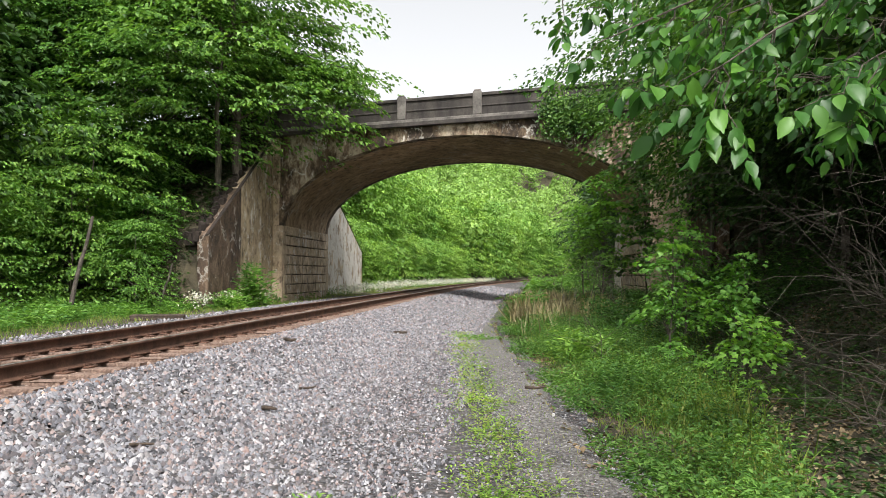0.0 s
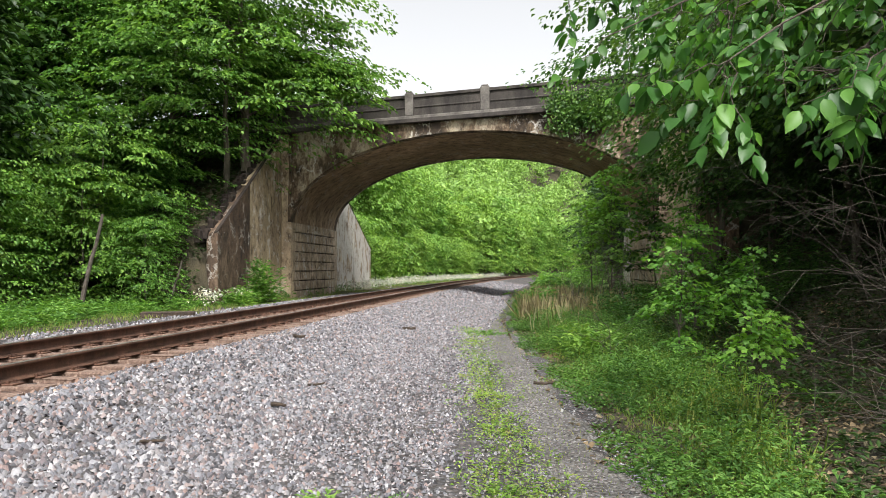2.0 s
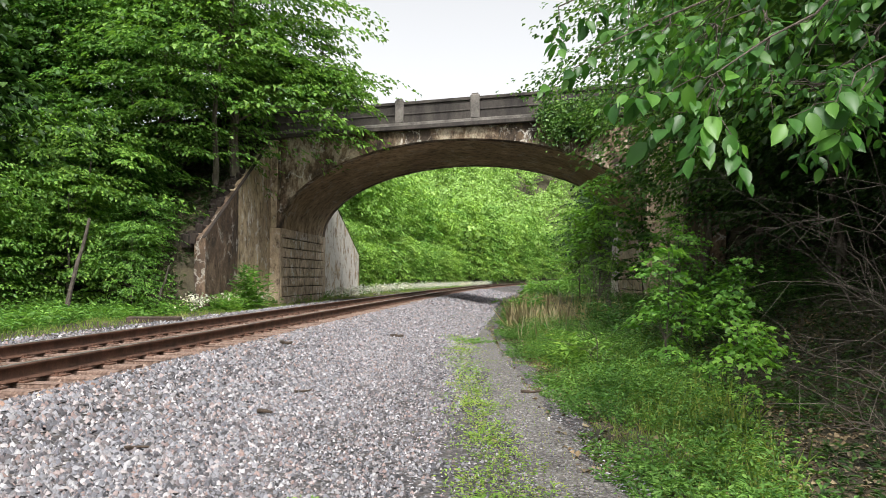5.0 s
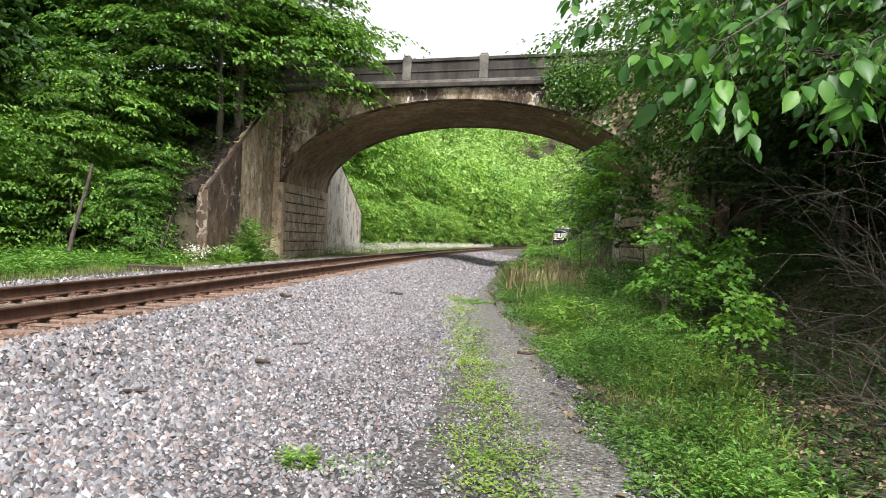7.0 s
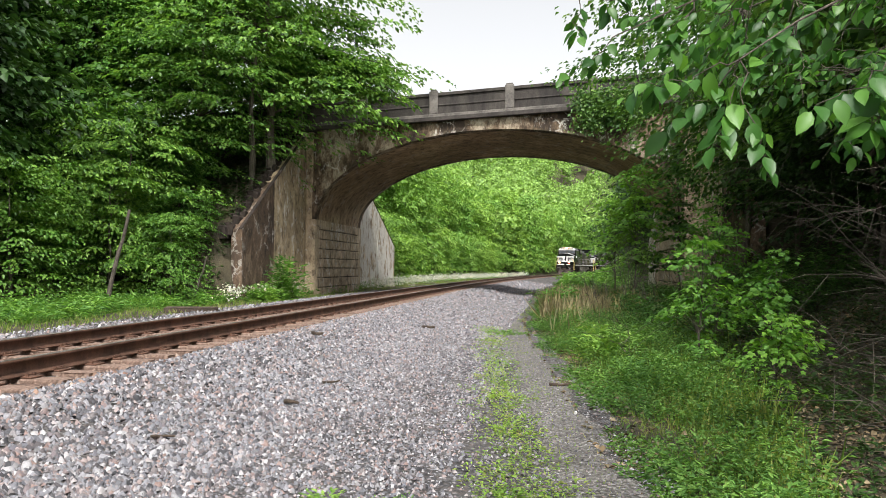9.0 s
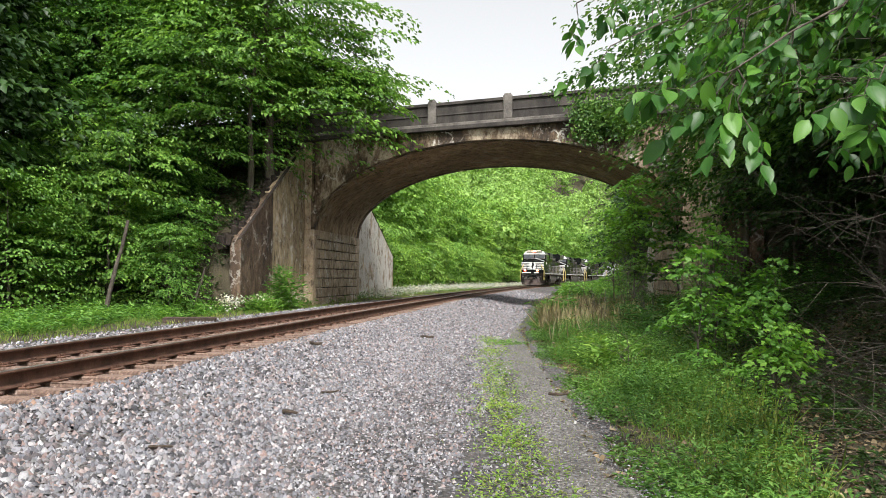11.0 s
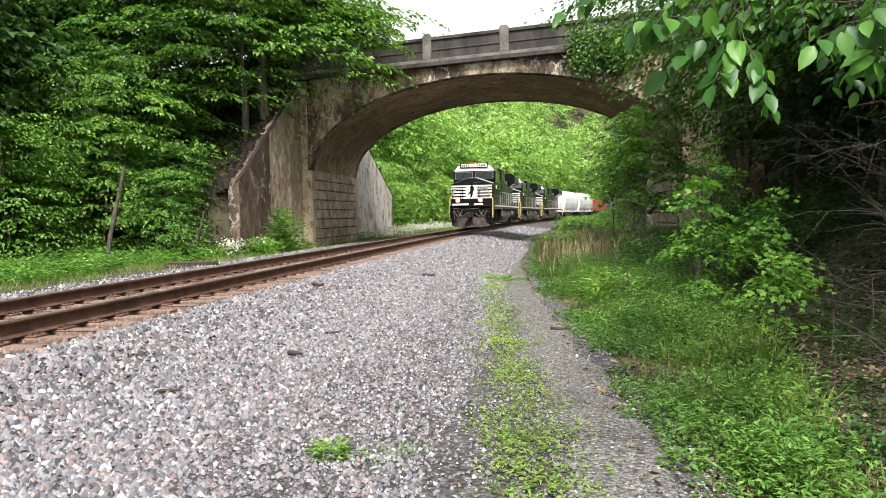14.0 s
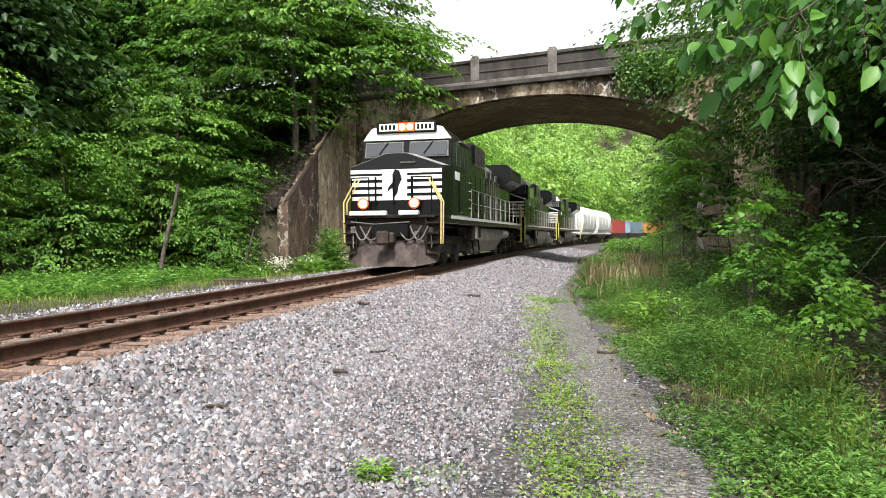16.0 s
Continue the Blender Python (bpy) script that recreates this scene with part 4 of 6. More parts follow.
    for y in np.arange(5, 29, 3.2):
        spots.append((8.2 + 0.14 * y + 0.8 * rng.random(), y, 0.75 + 0.25 * rng.random()))
        spots.append((11.5 + 0.12 * y + 1.5 * rng.random(), y + 1.5, 1.05 + 0.3 * rng.random()))
    for s in np.arange(42, 112, 5.0):
        p = on_track(s, 12.6 + 2.0 * rng.random())
        spots.append((p[0], p[1], 0.8 + 0.3 * rng.random()))
    for y in np.arange(5.5, 20, 1.9):
        spots.append((6.9 + 0.10 * y + 0.6 * rng.random(), y, 0.40 + 0.12 * rng.random()))
    spots += [(12.2, 29.5, 0.95), (13.5, 36, 1.0), (14.5, 26, 1.1), (12.6, 24.5, 0.8), (-21.5, 25.5, 1.5), (-23.0, 29.5, 1.6), (-25.0, 34.0, 1.7), (-27.5, 38.5, 1.7)]
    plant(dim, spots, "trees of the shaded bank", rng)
    near = make_tree(7, 9.0, 3.4, 0.33, 330, 42, 0.145, M_LEAF, "broadleaf tree leaning over the verge", 0.09, 0.85, 0.06)
    plant(near, [(7.0, 10.2, 0.95), (7.7, 14.2, 1.0), (8.2, 7.2, 1.0), (8.2, 19.0, 1.05), (8.6, 24.0, 1.15), (9.5, 11.0, 1.1), (7.4, 3.6, 0.9), (9.2, -1.0, 1.0)], "trees over the verge", rng)


def build_far_woods():
    """The wooded hillside that closes the valley: crowns of several rounded lobes, each of many leaf clumps."""
    rng = np.random.default_rng(21)
    n = 1100
    y = 125 + 250 * rng.random(n)
    x = y * (-0.20 + 0.62 * rng.random(n))
    c, s = beside(x, y)
    ok = np.abs(c) > 13
    x, y = x[ok], y[ok]
    z = lie(x, y)
    n = len(x)
    h, r = 9 + 9 * rng.random(n), 2.6 + 3.0 * rng.random(n)
    lobes, per = 9, 34
    ld = unit(rng.normal(size=(n, lobes, 3)))
    ld[..., 2] = np.abs(ld[..., 2]) * 1.2 - 0.3
    centre = np.stack([x, y, z + h * 0.55], -1)[:, None] + ld * np.stack([r, r, h * 0.42], -1)[:, None] * 0.72
    lr = r[:, None] * (0.34 + 0.28 * rng.random((n, lobes)))
    d = unit(rng.normal(size=(n, lobes, per, 3)) + np.array([0, -0.35, 0.45]))
    pos = (centre[:, :, None] + d * lr[..., None, None] * (0.85 + 0.25 * rng.random((n, lobes, per, 1)))).reshape(-1, 3)
    face = d.reshape(-1, 3)
    m = len(pos)
    way = np.cross(face, rng.normal(size=(m, 3)))
    size = 0.45 + 0.55 * rng.random(m)
    v, f = leaf_arrays(pos - unit(way) * size[:, None] * 0.5, way, face + rng.normal(size=(m, 3)) * 0.35, size, size * 0.85)
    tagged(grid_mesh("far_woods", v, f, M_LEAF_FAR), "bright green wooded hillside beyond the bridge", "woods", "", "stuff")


def blades(rng, x, y, height, width, mat, name, label, category, lean=0.5, lift=0.0):
    n = len(x)
    c, s = beside(x, y)
    z = np.maximum(lie(x, y), np.where((c > -3.4) & (c < gravel_edge(s) - 0.05), bed_height(c, s) + 0.03, -9)) + lift
    a = rng.random(n) * 6.283
    way = np.stack([np.cos(a) * lean * rng.random(n), np.sin(a) * lean * rng.random(n), np.ones(n)], -1)
    up = np.stack([np.cos(a + 1.2), np.sin(a + 1.2), np.zeros(n) + 0.2], -1)
    v, f = leaf_arrays(np.stack([x, y, z - 0.02], -1), way, up, height, width, 0.1)
    return tagged(grid_mesh(name, v, f, mat), label, category, "", "stuff")


def weeds(rng, x, y, height, leaf, per, mat, name, label, category):
    """Low herbs: whorls of leaves up a short stem."""
    n = len(x)
    c, s = beside(x, y)
    z = np.maximum(lie(x, y), np.where((c > -3.4) & (c < gravel_edge(s) - 0.05), bed_height(c, s) + 0.03, -9))
    k = rng.random((n, per))
    a = rng.random((n, per)) * 6.283
    r = 0.05 + 0.10 * rng.random((n, per)) * (0.4 + height[:, None])
    pos = np.stack([x[:, None] + np.cos(a) * r, y[:, None] + np.sin(a) * r, z[:, None] + k * height[:, None]], -1).reshape(-1, 3)
    way = np.stack([np.cos(a), np.sin(a), 0.9 * (rng.random((n, per)) - 0.15)], -1).reshape(-1, 3)
    up = np.array([0, 0, 1.0]) + (rng.random((n * per, 3)) - 0.5) * 0.7
    size = leaf * (0.6 + 0.8 * rng.random(n * per))
    v, f = leaf_arrays(pos, way, up, size, size * 0.42)
    return tagged(grid_mesh(name, v, f, mat), label, category, "", "stuff")


def build_grass():
    rng = np.random.default_rng(31)
    # the verge between the gravel and the bank, ragged towards the gravel
    n = 70000
    s = -5 + 40 * rng.random(n) ** 1.5
    c = gravel_edge(s) - 0.45 + 4.3 * rng.random(n) ** 1.15
    p = on_track(s, c)
    inside = c - gravel_edge(s)
    tall = smooth(0.1, 1.8, inside)
    reach = np.clip(1.1 + 0.22 * (p[1] - 4.5), 0.95, 4.0)
    keep = (inside < reach * (0.8 + 0.4 * rng.random(n))) & (rng.random(n) < np.clip(0.6 + 0.7 * smooth(-0.35, 0.5, inside) - 0.85 * smooth(1.8, 3.2, inside) + 0.45 * np.sin(p[0] * 3) * np.sin(p[1] * 2.3), 0.05, 1))
    s, c, tall, p = s[keep], c[keep], tall[keep], p[:, keep]
    n = len(s)
    blades(rng, p[0], p[1], (0.05 + 0.26 * tall) * (0.4 + 1.1 * rng.random(n) ** 1.6), 0.005 + 0.007 * rng.random(n), M_GRASS, "verge_grass", "tall green grass on the verge beside the gravel", "grass", 1.0)
    n = 9500
    s = -5 + 36 * rng.random(n) ** 1.2
    c = gravel_edge(s) + 0.05 + 3.3 * rng.random(n) ** 0.9
    p = on_track(s, c)
    deep = c - gravel_edge(s)
    patch = np.sin(p[0] * 2.2 + 1) + np.sin(p[1] * 1.3 + p[0]) + 0.8 * np.sin(p[0] * 4.7 + p[1] * 3.1)
    reach = np.clip(1.1 + 0.22 * (p[1] - 4.5), 0.95, 4.0)
    keep = (patch + 1.75 - 1.6 * smooth(1.9, 3.0, deep) > 1.7 * rng.random(n)) & (deep < reach * (0.75 + 0.4 * rng.random(n)))
    p, patch = p[:, keep], patch[keep]
    n = p.shape[1]
    weeds(rng, p[0], p[1], (0.10 + 0.34 * rng.random(n) + 0.10 * np.clip(patch, -0.8, 1.6)) * (0.35 + 0.65 * smooth(0, 0.9, beside(p[0], p[1])[0] - gravel_edge(beside(p[0], p[1])[1]))), 0.052, 34, M_NETTLE, "verge_weeds", "dense green nettle-like weeds in the grass", "weeds")
    n = 1500
    s = 7 + 24 * rng.random(n)
    c = gravel_edge(s) + 2.4 + 4.2 * rng.random(n)
    p = on_track(s, c)
    weeds(rng, p[0], p[1], 0.25 + 0.7 * rng.random(n), 0.12, 22, M_LEAF, "bank_weeds", "tall leafy weeds at the foot of the bank", "weeds")
    n = 3200
    s = -6 + 30 * rng.random(n)
    c = gravel_edge(s) + 1.1 + 6.9 * rng.random(n)
    p = on_track(s, c)
    weeds(rng, p[0], p[1], (0.1 + 0.75 * rng.random(n)) * (0.3 + 0.7 * smooth(1.0, 3.4, c - gravel_edge(s))), 0.075, 20, M_LEAF_DARK, "shade_plants", "seedlings and creepers coloured dark for the shaded bank", "plants")
    n = 1300
    s = 40 + 60 * rng.random(n)
    c = gravel_edge(s) + 0.6 + 8.5 * rng.random(n)
    p = on_track(s, c)
    weeds(rng, p[0], p[1], 0.3 + 0.9 * rng.random(n), 0.3, 18, M_WEED, "far_side_weeds", "rank green weeds beside the track beyond the bridge", "weeds")
    # the strip between the wheel tracks
    n = 8500
    y = 3.2 + 24 * rng.random(n) ** 1.3
    x = 0.45 + 0.25 * rng.normal(size=n) + 0.05 * np.sin(y * 1.4)
    keep = np.sin(y * 2.1) + np.sin(y * 3.7 + x * 5) + 1.1 > 1.5 * rng.random(n)
    x, y = x[keep], y[keep]
    n = len(x)
    blades(rng, x, y, 0.015 + 0.05 * rng.random(n) ** 1.5, 0.004 + 0.006 * rng.random(n), M_STRIP, "strip_grass", "short grass growing between the wheel tracks", "grass", 1.5)
    n = 480
    y = 3.4 + 15 * rng.random(n) ** 1.5
    x = 0.45 + 0.17 * rng.normal(size=n)
    weeds(rng, x, y, 0.03 + 0.05 * rng.random(n), 0.034, 18, M_STRIP, "strip_weeds", "small bright weeds between the wheel tracks", "weeds")
    # across the track
    n = 46000
    s = -4 + 100 * rng.random(n) ** 1.4
    c = -4.35 - 9.2 * rng.random(n) ** 0.85
    p = on_track(s, c)
    p = p[:, lie(p[0], p[1]) < 0.5]
    n = p.shape[1]
    blades(rng, p[0], p[1], 0.05 + 0.17 * rng.random(n), 0.010 + 0.016 * rng.random(n), M_GRASS, "far_verge_grass", "green grass between the track and the wood", "grass", 0.8)
    n = 3600
    s = 6 + 100 * rng.random(n) ** 1.3
    c = -6.6 - 5.5 * rng.random(n)
    p = on_track(s, c)
    p = p[:, lie(p[0], p[1]) < 0.45]
    n = p.shape[1]
    weeds(rng, p[0], p[1], 0.15 + 0.42 * rng.random(n), 0.16, 18, M_WEED, "far_verge_weeds", "leafy weeds along the foot of the wood", "weeds")
    n = 520
    s = np.concatenate([19 + 8 * rng.random(36), 40 + 75 * rng.random(n - 36)])
    c = np.where(s < 36, -6.0, -5.2) - np.where(s < 36, 0.6, 1.5) * rng.random(n)
    p = on_track(s, c)
    z = lie(p[0], p[1])
    per = 16
    q = np.stack([p[0], p[1], z + 0.5], -1)[:, None] + rng.normal(size=(n, per, 3)) * np.array([0.22, 0.22, 0.14])
    q = q.reshape(-1, 3)
    size = 0.06 + 0.06 * rng.random(len(q))
    v, f = leaf_arrays(q, rng.normal(size=q.shape), np.array([0, 0, 1.0]) + rng.normal(size=q.shape) * 0.4, size, size)
    tagged(grid_mesh("wild_flowers", v, f, M_FLOWER), "pale white and lilac wild flowers along the far verge", "flowers", "", "stuff")
    # last year's stalks near the bridge
    n = 1300
    s = 10 + 16 * rng.random(n)
    c = gravel_edge(s) + 0.5 + 3.4 * rng.random(n)
    p = on_track(s, c)
    blades(rng, p[0], p[1], 0.25 + 0.6 * rng.random(n), 0.003 + 0.004 * rng.random(n), M_DRY, "dry_stalks", "tan dry stalks left from last year", "stalks", 1.5)
    n = 6500
    s = 14 + 14 * rng.random(n)
    c = gravel_edge(s) + 0.35 + 3.6 * rng.random(n)
    p = on_track(s, c)
    blades(rng, p[0], p[1], 0.35 + 0.65 * rng.random(n), 0.005 + 0.010 * rng.random(n), M_DRY, "dry_brush", "pale tangle of dry stalks in front of the abutment", "stalks", 1.2)
    # scattered growth on the road bank behind the wing wall
    n = 500
    k = rng.random(n)
    x, y = -10.2 - 5 * rng.random(n), 29.5 + 8.5 * k
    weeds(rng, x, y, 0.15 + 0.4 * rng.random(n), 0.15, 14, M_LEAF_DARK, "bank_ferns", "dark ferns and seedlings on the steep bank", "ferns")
    # fallen leaves under the trees and at the edge of the grass
    n = 21000
    s = -7 + 22 * rng.random(n) ** 1.3
    c = gravel_edge(s) + np.where(rng.random(n) < 0.12, -0.1 + 0.7 * rng.random(n), 0.8 + 4.6 * rng.random(n))
    p = on_track(s, c)
    z = np.maximum(lie(p[0], p[1]), np.where(c < gravel_edge(s) - 0.05, bed_height(c, s) + 0.03, -9)) + 0.01 + 0.02 * rng.random(n)
    way = rng.normal(size=(n, 3)) * np.array([1, 1, 0.25])
    size = 0.03 + 0.055 * rng.random(n)
    v, f = leaf_arrays(np.stack([p[0], p[1], z], -1), way, np.array([0, 0, 1.0]) + rng.normal(size=(n, 3)) * 0.3, size, size * 0.7)
    tagged(grid_mesh("fallen_leaves", v, f, M_LITTER), "dry brown fallen leaves on the ground", "leaf litter", "", "stuff")


build_trees()
build_far_woods()
build_grass()


# ---- the train ----
M_BLACK = plain("black_engine_paint", (0.007, 0.0078, 0.0075), 0.24)
M_BLACK.node_tree.nodes["Principled BSDF"].inputs["Specular IOR Level"].default_value = 0.2
M_WHITE = plain("white_paint", (0.72, 0.72, 0.70), 0.5)
M_STEEL = worn("dirty_steel", (0.06, 0.055, 0.05), (0.19, 0.175, 0.16), 3.0, 0.7, 0.2)
M_PLOW = worn("scuffed_plow_steel", (0.030, 0.022, 0.019), (0.095, 0.074, 0.066), 2.5, 0.75, 0.0)
M_PILOT = worn("dusty_brown_black_paint", (0.008, 0.007, 0.006), (0.034, 0.026, 0.022), 5.0, 0.8)
M_HOOD_TOP = worn("dusty_grey_nose_top", (0.16, 0.16, 0.16), (0.28, 0.28, 0.275), 3.0, 0.6)
M_RAILING = worn("pale_worn_railing", (0.22, 0.22, 0.21), (0.42, 0.41, 0.39), 3.0, 0.6)
M_TANK = worn("dusty_tank_paint", (0.19, 0.18, 0.155), (0.38, 0.36, 0.32), 2.0, 0.7)
M_YELLOW = plain("faded_yellow_paint", (0.62, 0.50, 0.18), 0.5)
M_RUNGEAR = worn("oily_running_gear", (0.015, 0.013, 0.011), (0.085, 0.068, 0.055), 4.0, 0.8, 0.1)
M_HOPPER = worn("grimy_white_car_paint", (0.62, 0.62, 0.60), (0.80, 0.80, 0.78), 1.0, 0.6, 0, 12.0, 0.1, 0.004)
M_HEADLIGHT = lamp_material("lit_headlight", (1.0, 0.72, 0.45), 7.0)
M_DITCH = lamp_material("lit_ditch_light", (1.0, 0.55, 0.30), 5.0)
# Glare halo of the lit lamps, painted as an emitting surface.
M_GLOW = lamp_material("orange_halo_glow", (1.0, 0.10, 0.02), 0.42)
M_BOARD = lamp_material("lit_number_board", (0.8, 0.74, 0.58), 0.25)
M_RED = plain("red_container_paint", (0.42, 0.07, 0.06), 0.6)
M_BLUE = plain("blue_grey_container_paint", (0.22, 0.30, 0.38), 0.6)
M_ORANGE = plain("orange_container_paint", (0.62, 0.24, 0.07), 0.6)
gm, gn, gl, gb = material("cab_glass", 0.08)
gb.inputs["Base Color"].default_value = (0.03, 0.035, 0.04, 1)
gb.inputs["Specular IOR Level"].default_value = 0.8
M_GLASS = gm
for dull, gloss in ((M_PILOT, 0.12), (M_RUNGEAR, 0.15), (M_PLOW, 0.2)):
    dull.node_tree.nodes["Principled BSDF"].inputs["Specular IOR Level"].default_value = gloss
LOCO = 21.8
ENGINE_SPEED = 14.95


def wheelset(bm, y):
    for side in (-1, 1):
        rod(bm, (side * 0.70, y, 0.53), (side * 0.83, y, 0.53), 0.53, 0.51, 20)
        rod(bm, (side * 0.66, y, 0.53), (side * 0.70, y, 0.53), 0.555, 0.555, 20)


def bogie(parent, y, axles, base, frame_paint=None):
    """A truck under a vehicle: side frames, springs and wheelsets."""
    bm = bmesh.new()
    half = base * (axles - 1) / 2 + 0.5
    for side in (-1, 1):
        x = side * 1.02
        prism(bm, [(-half, 0.55), (-half, 0.80), (-half * 0.6, 0.98), (half * 0.6, 0.98), (half, 0.80), (half, 0.55), (half * 0.55, 0.38), (-half * 0.55, 0.38)],
              x - 0.09, x + 0.09, Matrix.Translation((0, y, 0)) @ Matrix(((0, 1, 0, 0), (1, 0, 0, 0), (0, 0, 1, 0), (0, 0, 0, 1))))
        for k in range(axles):
            yy = y + (k - (axles - 1) / 2) * base
            box(bm, x - 0.16, x + 0.20 * side + 0.1, yy - 0.17, yy + 0.17, 0.38, 0.72, 0.03)
        for k in range(axles * 2 - 1):
            yy = y + (k - axles + 1) * base / 2
            rod(bm, (x, yy, 0.72), (x, yy, 1.02), 0.09, 0.09, 8)
    box(bm, -1.0, 1.0, y - 0.3, y + 0.3, 0.45, 1.05, 0.04)
    truck = part("truck", bm, frame_paint or M_RUNGEAR, parent, "dusty grey truck frame" if frame_paint else "oily black truck frame")
    sets = []
    for k in range(axles):
        bm = bmesh.new()
        wheelset(bm, 0)
        bmesh.ops.translate(bm, verts=bm.verts[:], vec=(0, 0, -0.53))
        rod(bm, (-0.7, 0, 0), (0.7, 0, 0), 0.09, 0.09, 8)
        for ang in range(5):
            a = ang * 1.2566
            for side in (-1, 1):
                box(bm, side * 0.835 - 0.006, side * 0.835 + 0.006, math.cos(a) * 0.26 - 0.05, math.cos(a) * 0.26 + 0.05, math.sin(a) * 0.26 - 0.05, math.sin(a) * 0.26 + 0.05)
        ws = part("wheelset", bm, M_STEEL, truck)
        ws.matrix_basis = pose(0, y + (k - (axles - 1) / 2) * base, 0.53)
        sets.append(ws)
    return sets


def build_loco(lead):
    lit = "headlights on" if lead else "coupled in the train"
    loco = thing("locomotive", "black diesel locomotive with white nose stripes, " + lit, "locomotive", "locomotives of the train")
    f = -LOCO / 2
    dusty = None if lead else M_TANK
    sets = bogie(loco, f + 4.1, 3, 1.95, dusty) + bogie(loco, -f - 4.1, 3, 1.95, dusty)
    # frame and walkway
    bm = bmesh.new()
    box(bm, -1.50, 1.50, f + 0.55, -f - 0.5, 1.36, 1.62, 0.02)
    box(bm, -0.55, 0.55, f + 0.3, -f - 0.3, 0.95, 1.36, 0.02)
    part("frame", bm, M_BLACK, loco)
    for side in (-1, 1):
        bm = bmesh.new()
        box(bm, side * 1.505 - 0.012, side * 1.505 + 0.012, f + 2.0, -f - 1.0, 1.52, 1.62)
        part("sill_stripe", bm, M_WHITE, loco, "white stripe along the walkway edge")
    # plow
    bm = bmesh.new()
    front = [(-1.48, f + 0.62), (-0.9, f + 0.12), (0.9, f + 0.12), (1.48, f + 0.62)]
    top = [bm.verts.new((x, y + 0.32, 0.86)) for x, y in front]
    low = [bm.verts.new((x * 0.93, y - 0.10, 0.09 if abs(x) < 1 else 0.20)) for x, y in front]
    tb = [bm.verts.new((x, y + 0.40, 0.86)) for x, y in front]
    lb = [bm.verts.new((x * 0.93, y + 0.0, 0.09 if abs(x) < 1 else 0.20)) for x, y in front]
    for i in range(3):
        bm.faces.new((low[i], low[i + 1], top[i + 1], top[i]))
        bm.faces.new((lb[i + 1], lb[i], tb[i], tb[i + 1]))
        bm.faces.new((top[i], top[i + 1], tb[i + 1], tb[i]))
        bm.faces.new((low[i + 1], low[i], lb[i], lb[i + 1]))
    part("plow", bm, M_PLOW, loco, "dusty grey snow plow blade")
    # pilot plate, coupler, hoses
    bm = bmesh.new()
    box(bm, -1.46, 1.46, f + 0.5, f + 0.66, 0.70, 1.62, 0.02)
    part("pilot", bm, M_PILOT, loco)
    bm = bmesh.new()
    box(bm, -0.16, 0.16, f - 0.15, f + 0.6, 0.78, 1.08, 0.04)
    box(bm, -0.26, 0.10, f - 0.32, f - 0.05, 0.72, 1.14, 0.06)
    box(bm, 0.12, 0.26, f - 0.28, f - 0.02, 0.76, 1.10, 0.05)
    part("coupler", bm, M_RUNGEAR, loco, "heavy steel knuckle coupler")
    for x0, x1 in ((-0.95, -0.2), (0.2, 0.95), (-1.15, -0.6), (0.6, 1.15)):
        bm = bmesh.new()
        pts = [Vector((x0 + (x1 - x0) * k / 8, f + 0.36 - 0.08 * math.sin(math.pi * k / 8), 1.28 - 0.42 * math.sin(math.pi * k / 8))) for k in range(9)]
        for a, b in zip(pts, pts[1:]):
            rod(bm, a, b, 0.026, 0.026, 6)
        part("air_hose", bm, M_STEEL, loco)
    for side in (-1, 1):
        bm = bmesh.new()
        for k in range(4):
            box(bm, side * 1.28 - 0.2, side * 1.28 + 0.2, f + 0.36, f + 0.56, 0.45 + 0.3 * k, 0.49 + 0.3 * k)
        rod(bm, (side * 1.08, f + 0.38, 0.45), (side * 1.08, f + 0.38, 1.5), 0.02)
        part("corner_steps", bm, M_PILOT, loco)
    # front deck bar
    bm = bmesh.new()
    box(bm, -1.34, 1.34, f + 0.36, f + 0.60, 1.52, 1.60, 0.01)
    ledge = part("anticlimber", bm, M_PILOT, loco)
    for x0, x1 in ((-1.28, -0.14), (0.26, 0.86)):
        bm = bmesh.new()
        box(bm, x0, x1, f + 0.30, f + 0.52, 1.60, 1.74, 0.02)
        part("step_bar", bm, M_WHITE, ledge, "white bar above the coupler")
    bm = bmesh.new()
    box(bm, -1.46, 1.46, f + 0.42, f + 0.95, 1.55, 1.63, 0.01)
    part("front_deck", bm, M_BLACK, loco)
    # nose, higher along its middle
    bm = bmesh.new()
    n0, n1 = f + 0.95, f + 2.35
    front = [(-1.47, 1.62, 0), (-1.47, 3.04, 0), (-1.45, 3.10, 0.01), (-0.32, 3.50, 0.04), (0.32, 3.50, 0.04), (1.45, 3.10, 0.01), (1.47, 3.04, 0), (1.47, 1.62, 0)]
    a = [bm.verts.new((x, n0 + d, z)) for x, z, d in front]
    b = [bm.verts.new((math.copysign(1.5, x) if abs(x) > 1 else x, n1, z + 0.08 if z > 2 else z)) for x, z, d in front]
    bm.faces.new((a[0], a[1], a[6], a[7]))
    bm.faces.new((a[1], a[2], a[5], a[6]))
    bm.faces.new((a[2], a[3], a[4], a[5]))
    bm.faces.new(b[::-1])
    for i in range(8):
        bm.faces.new((a[i], b[i], b[(i + 1) % 8], a[(i + 1) % 8]))
    bmesh.ops.recalc_face_normals(bm, faces=bm.faces[:])
    bmesh.ops.bevel(bm, geom=bm.edges[:], offset=0.025, segments=2, affect="EDGES")
    nose = part("nose", bm, M_BLACK, loco)
    bm = bmesh.new()
    rim = [(-1.44, 3.115), (-0.32, 3.51), (0.32, 3.51), (1.44, 3.115)]
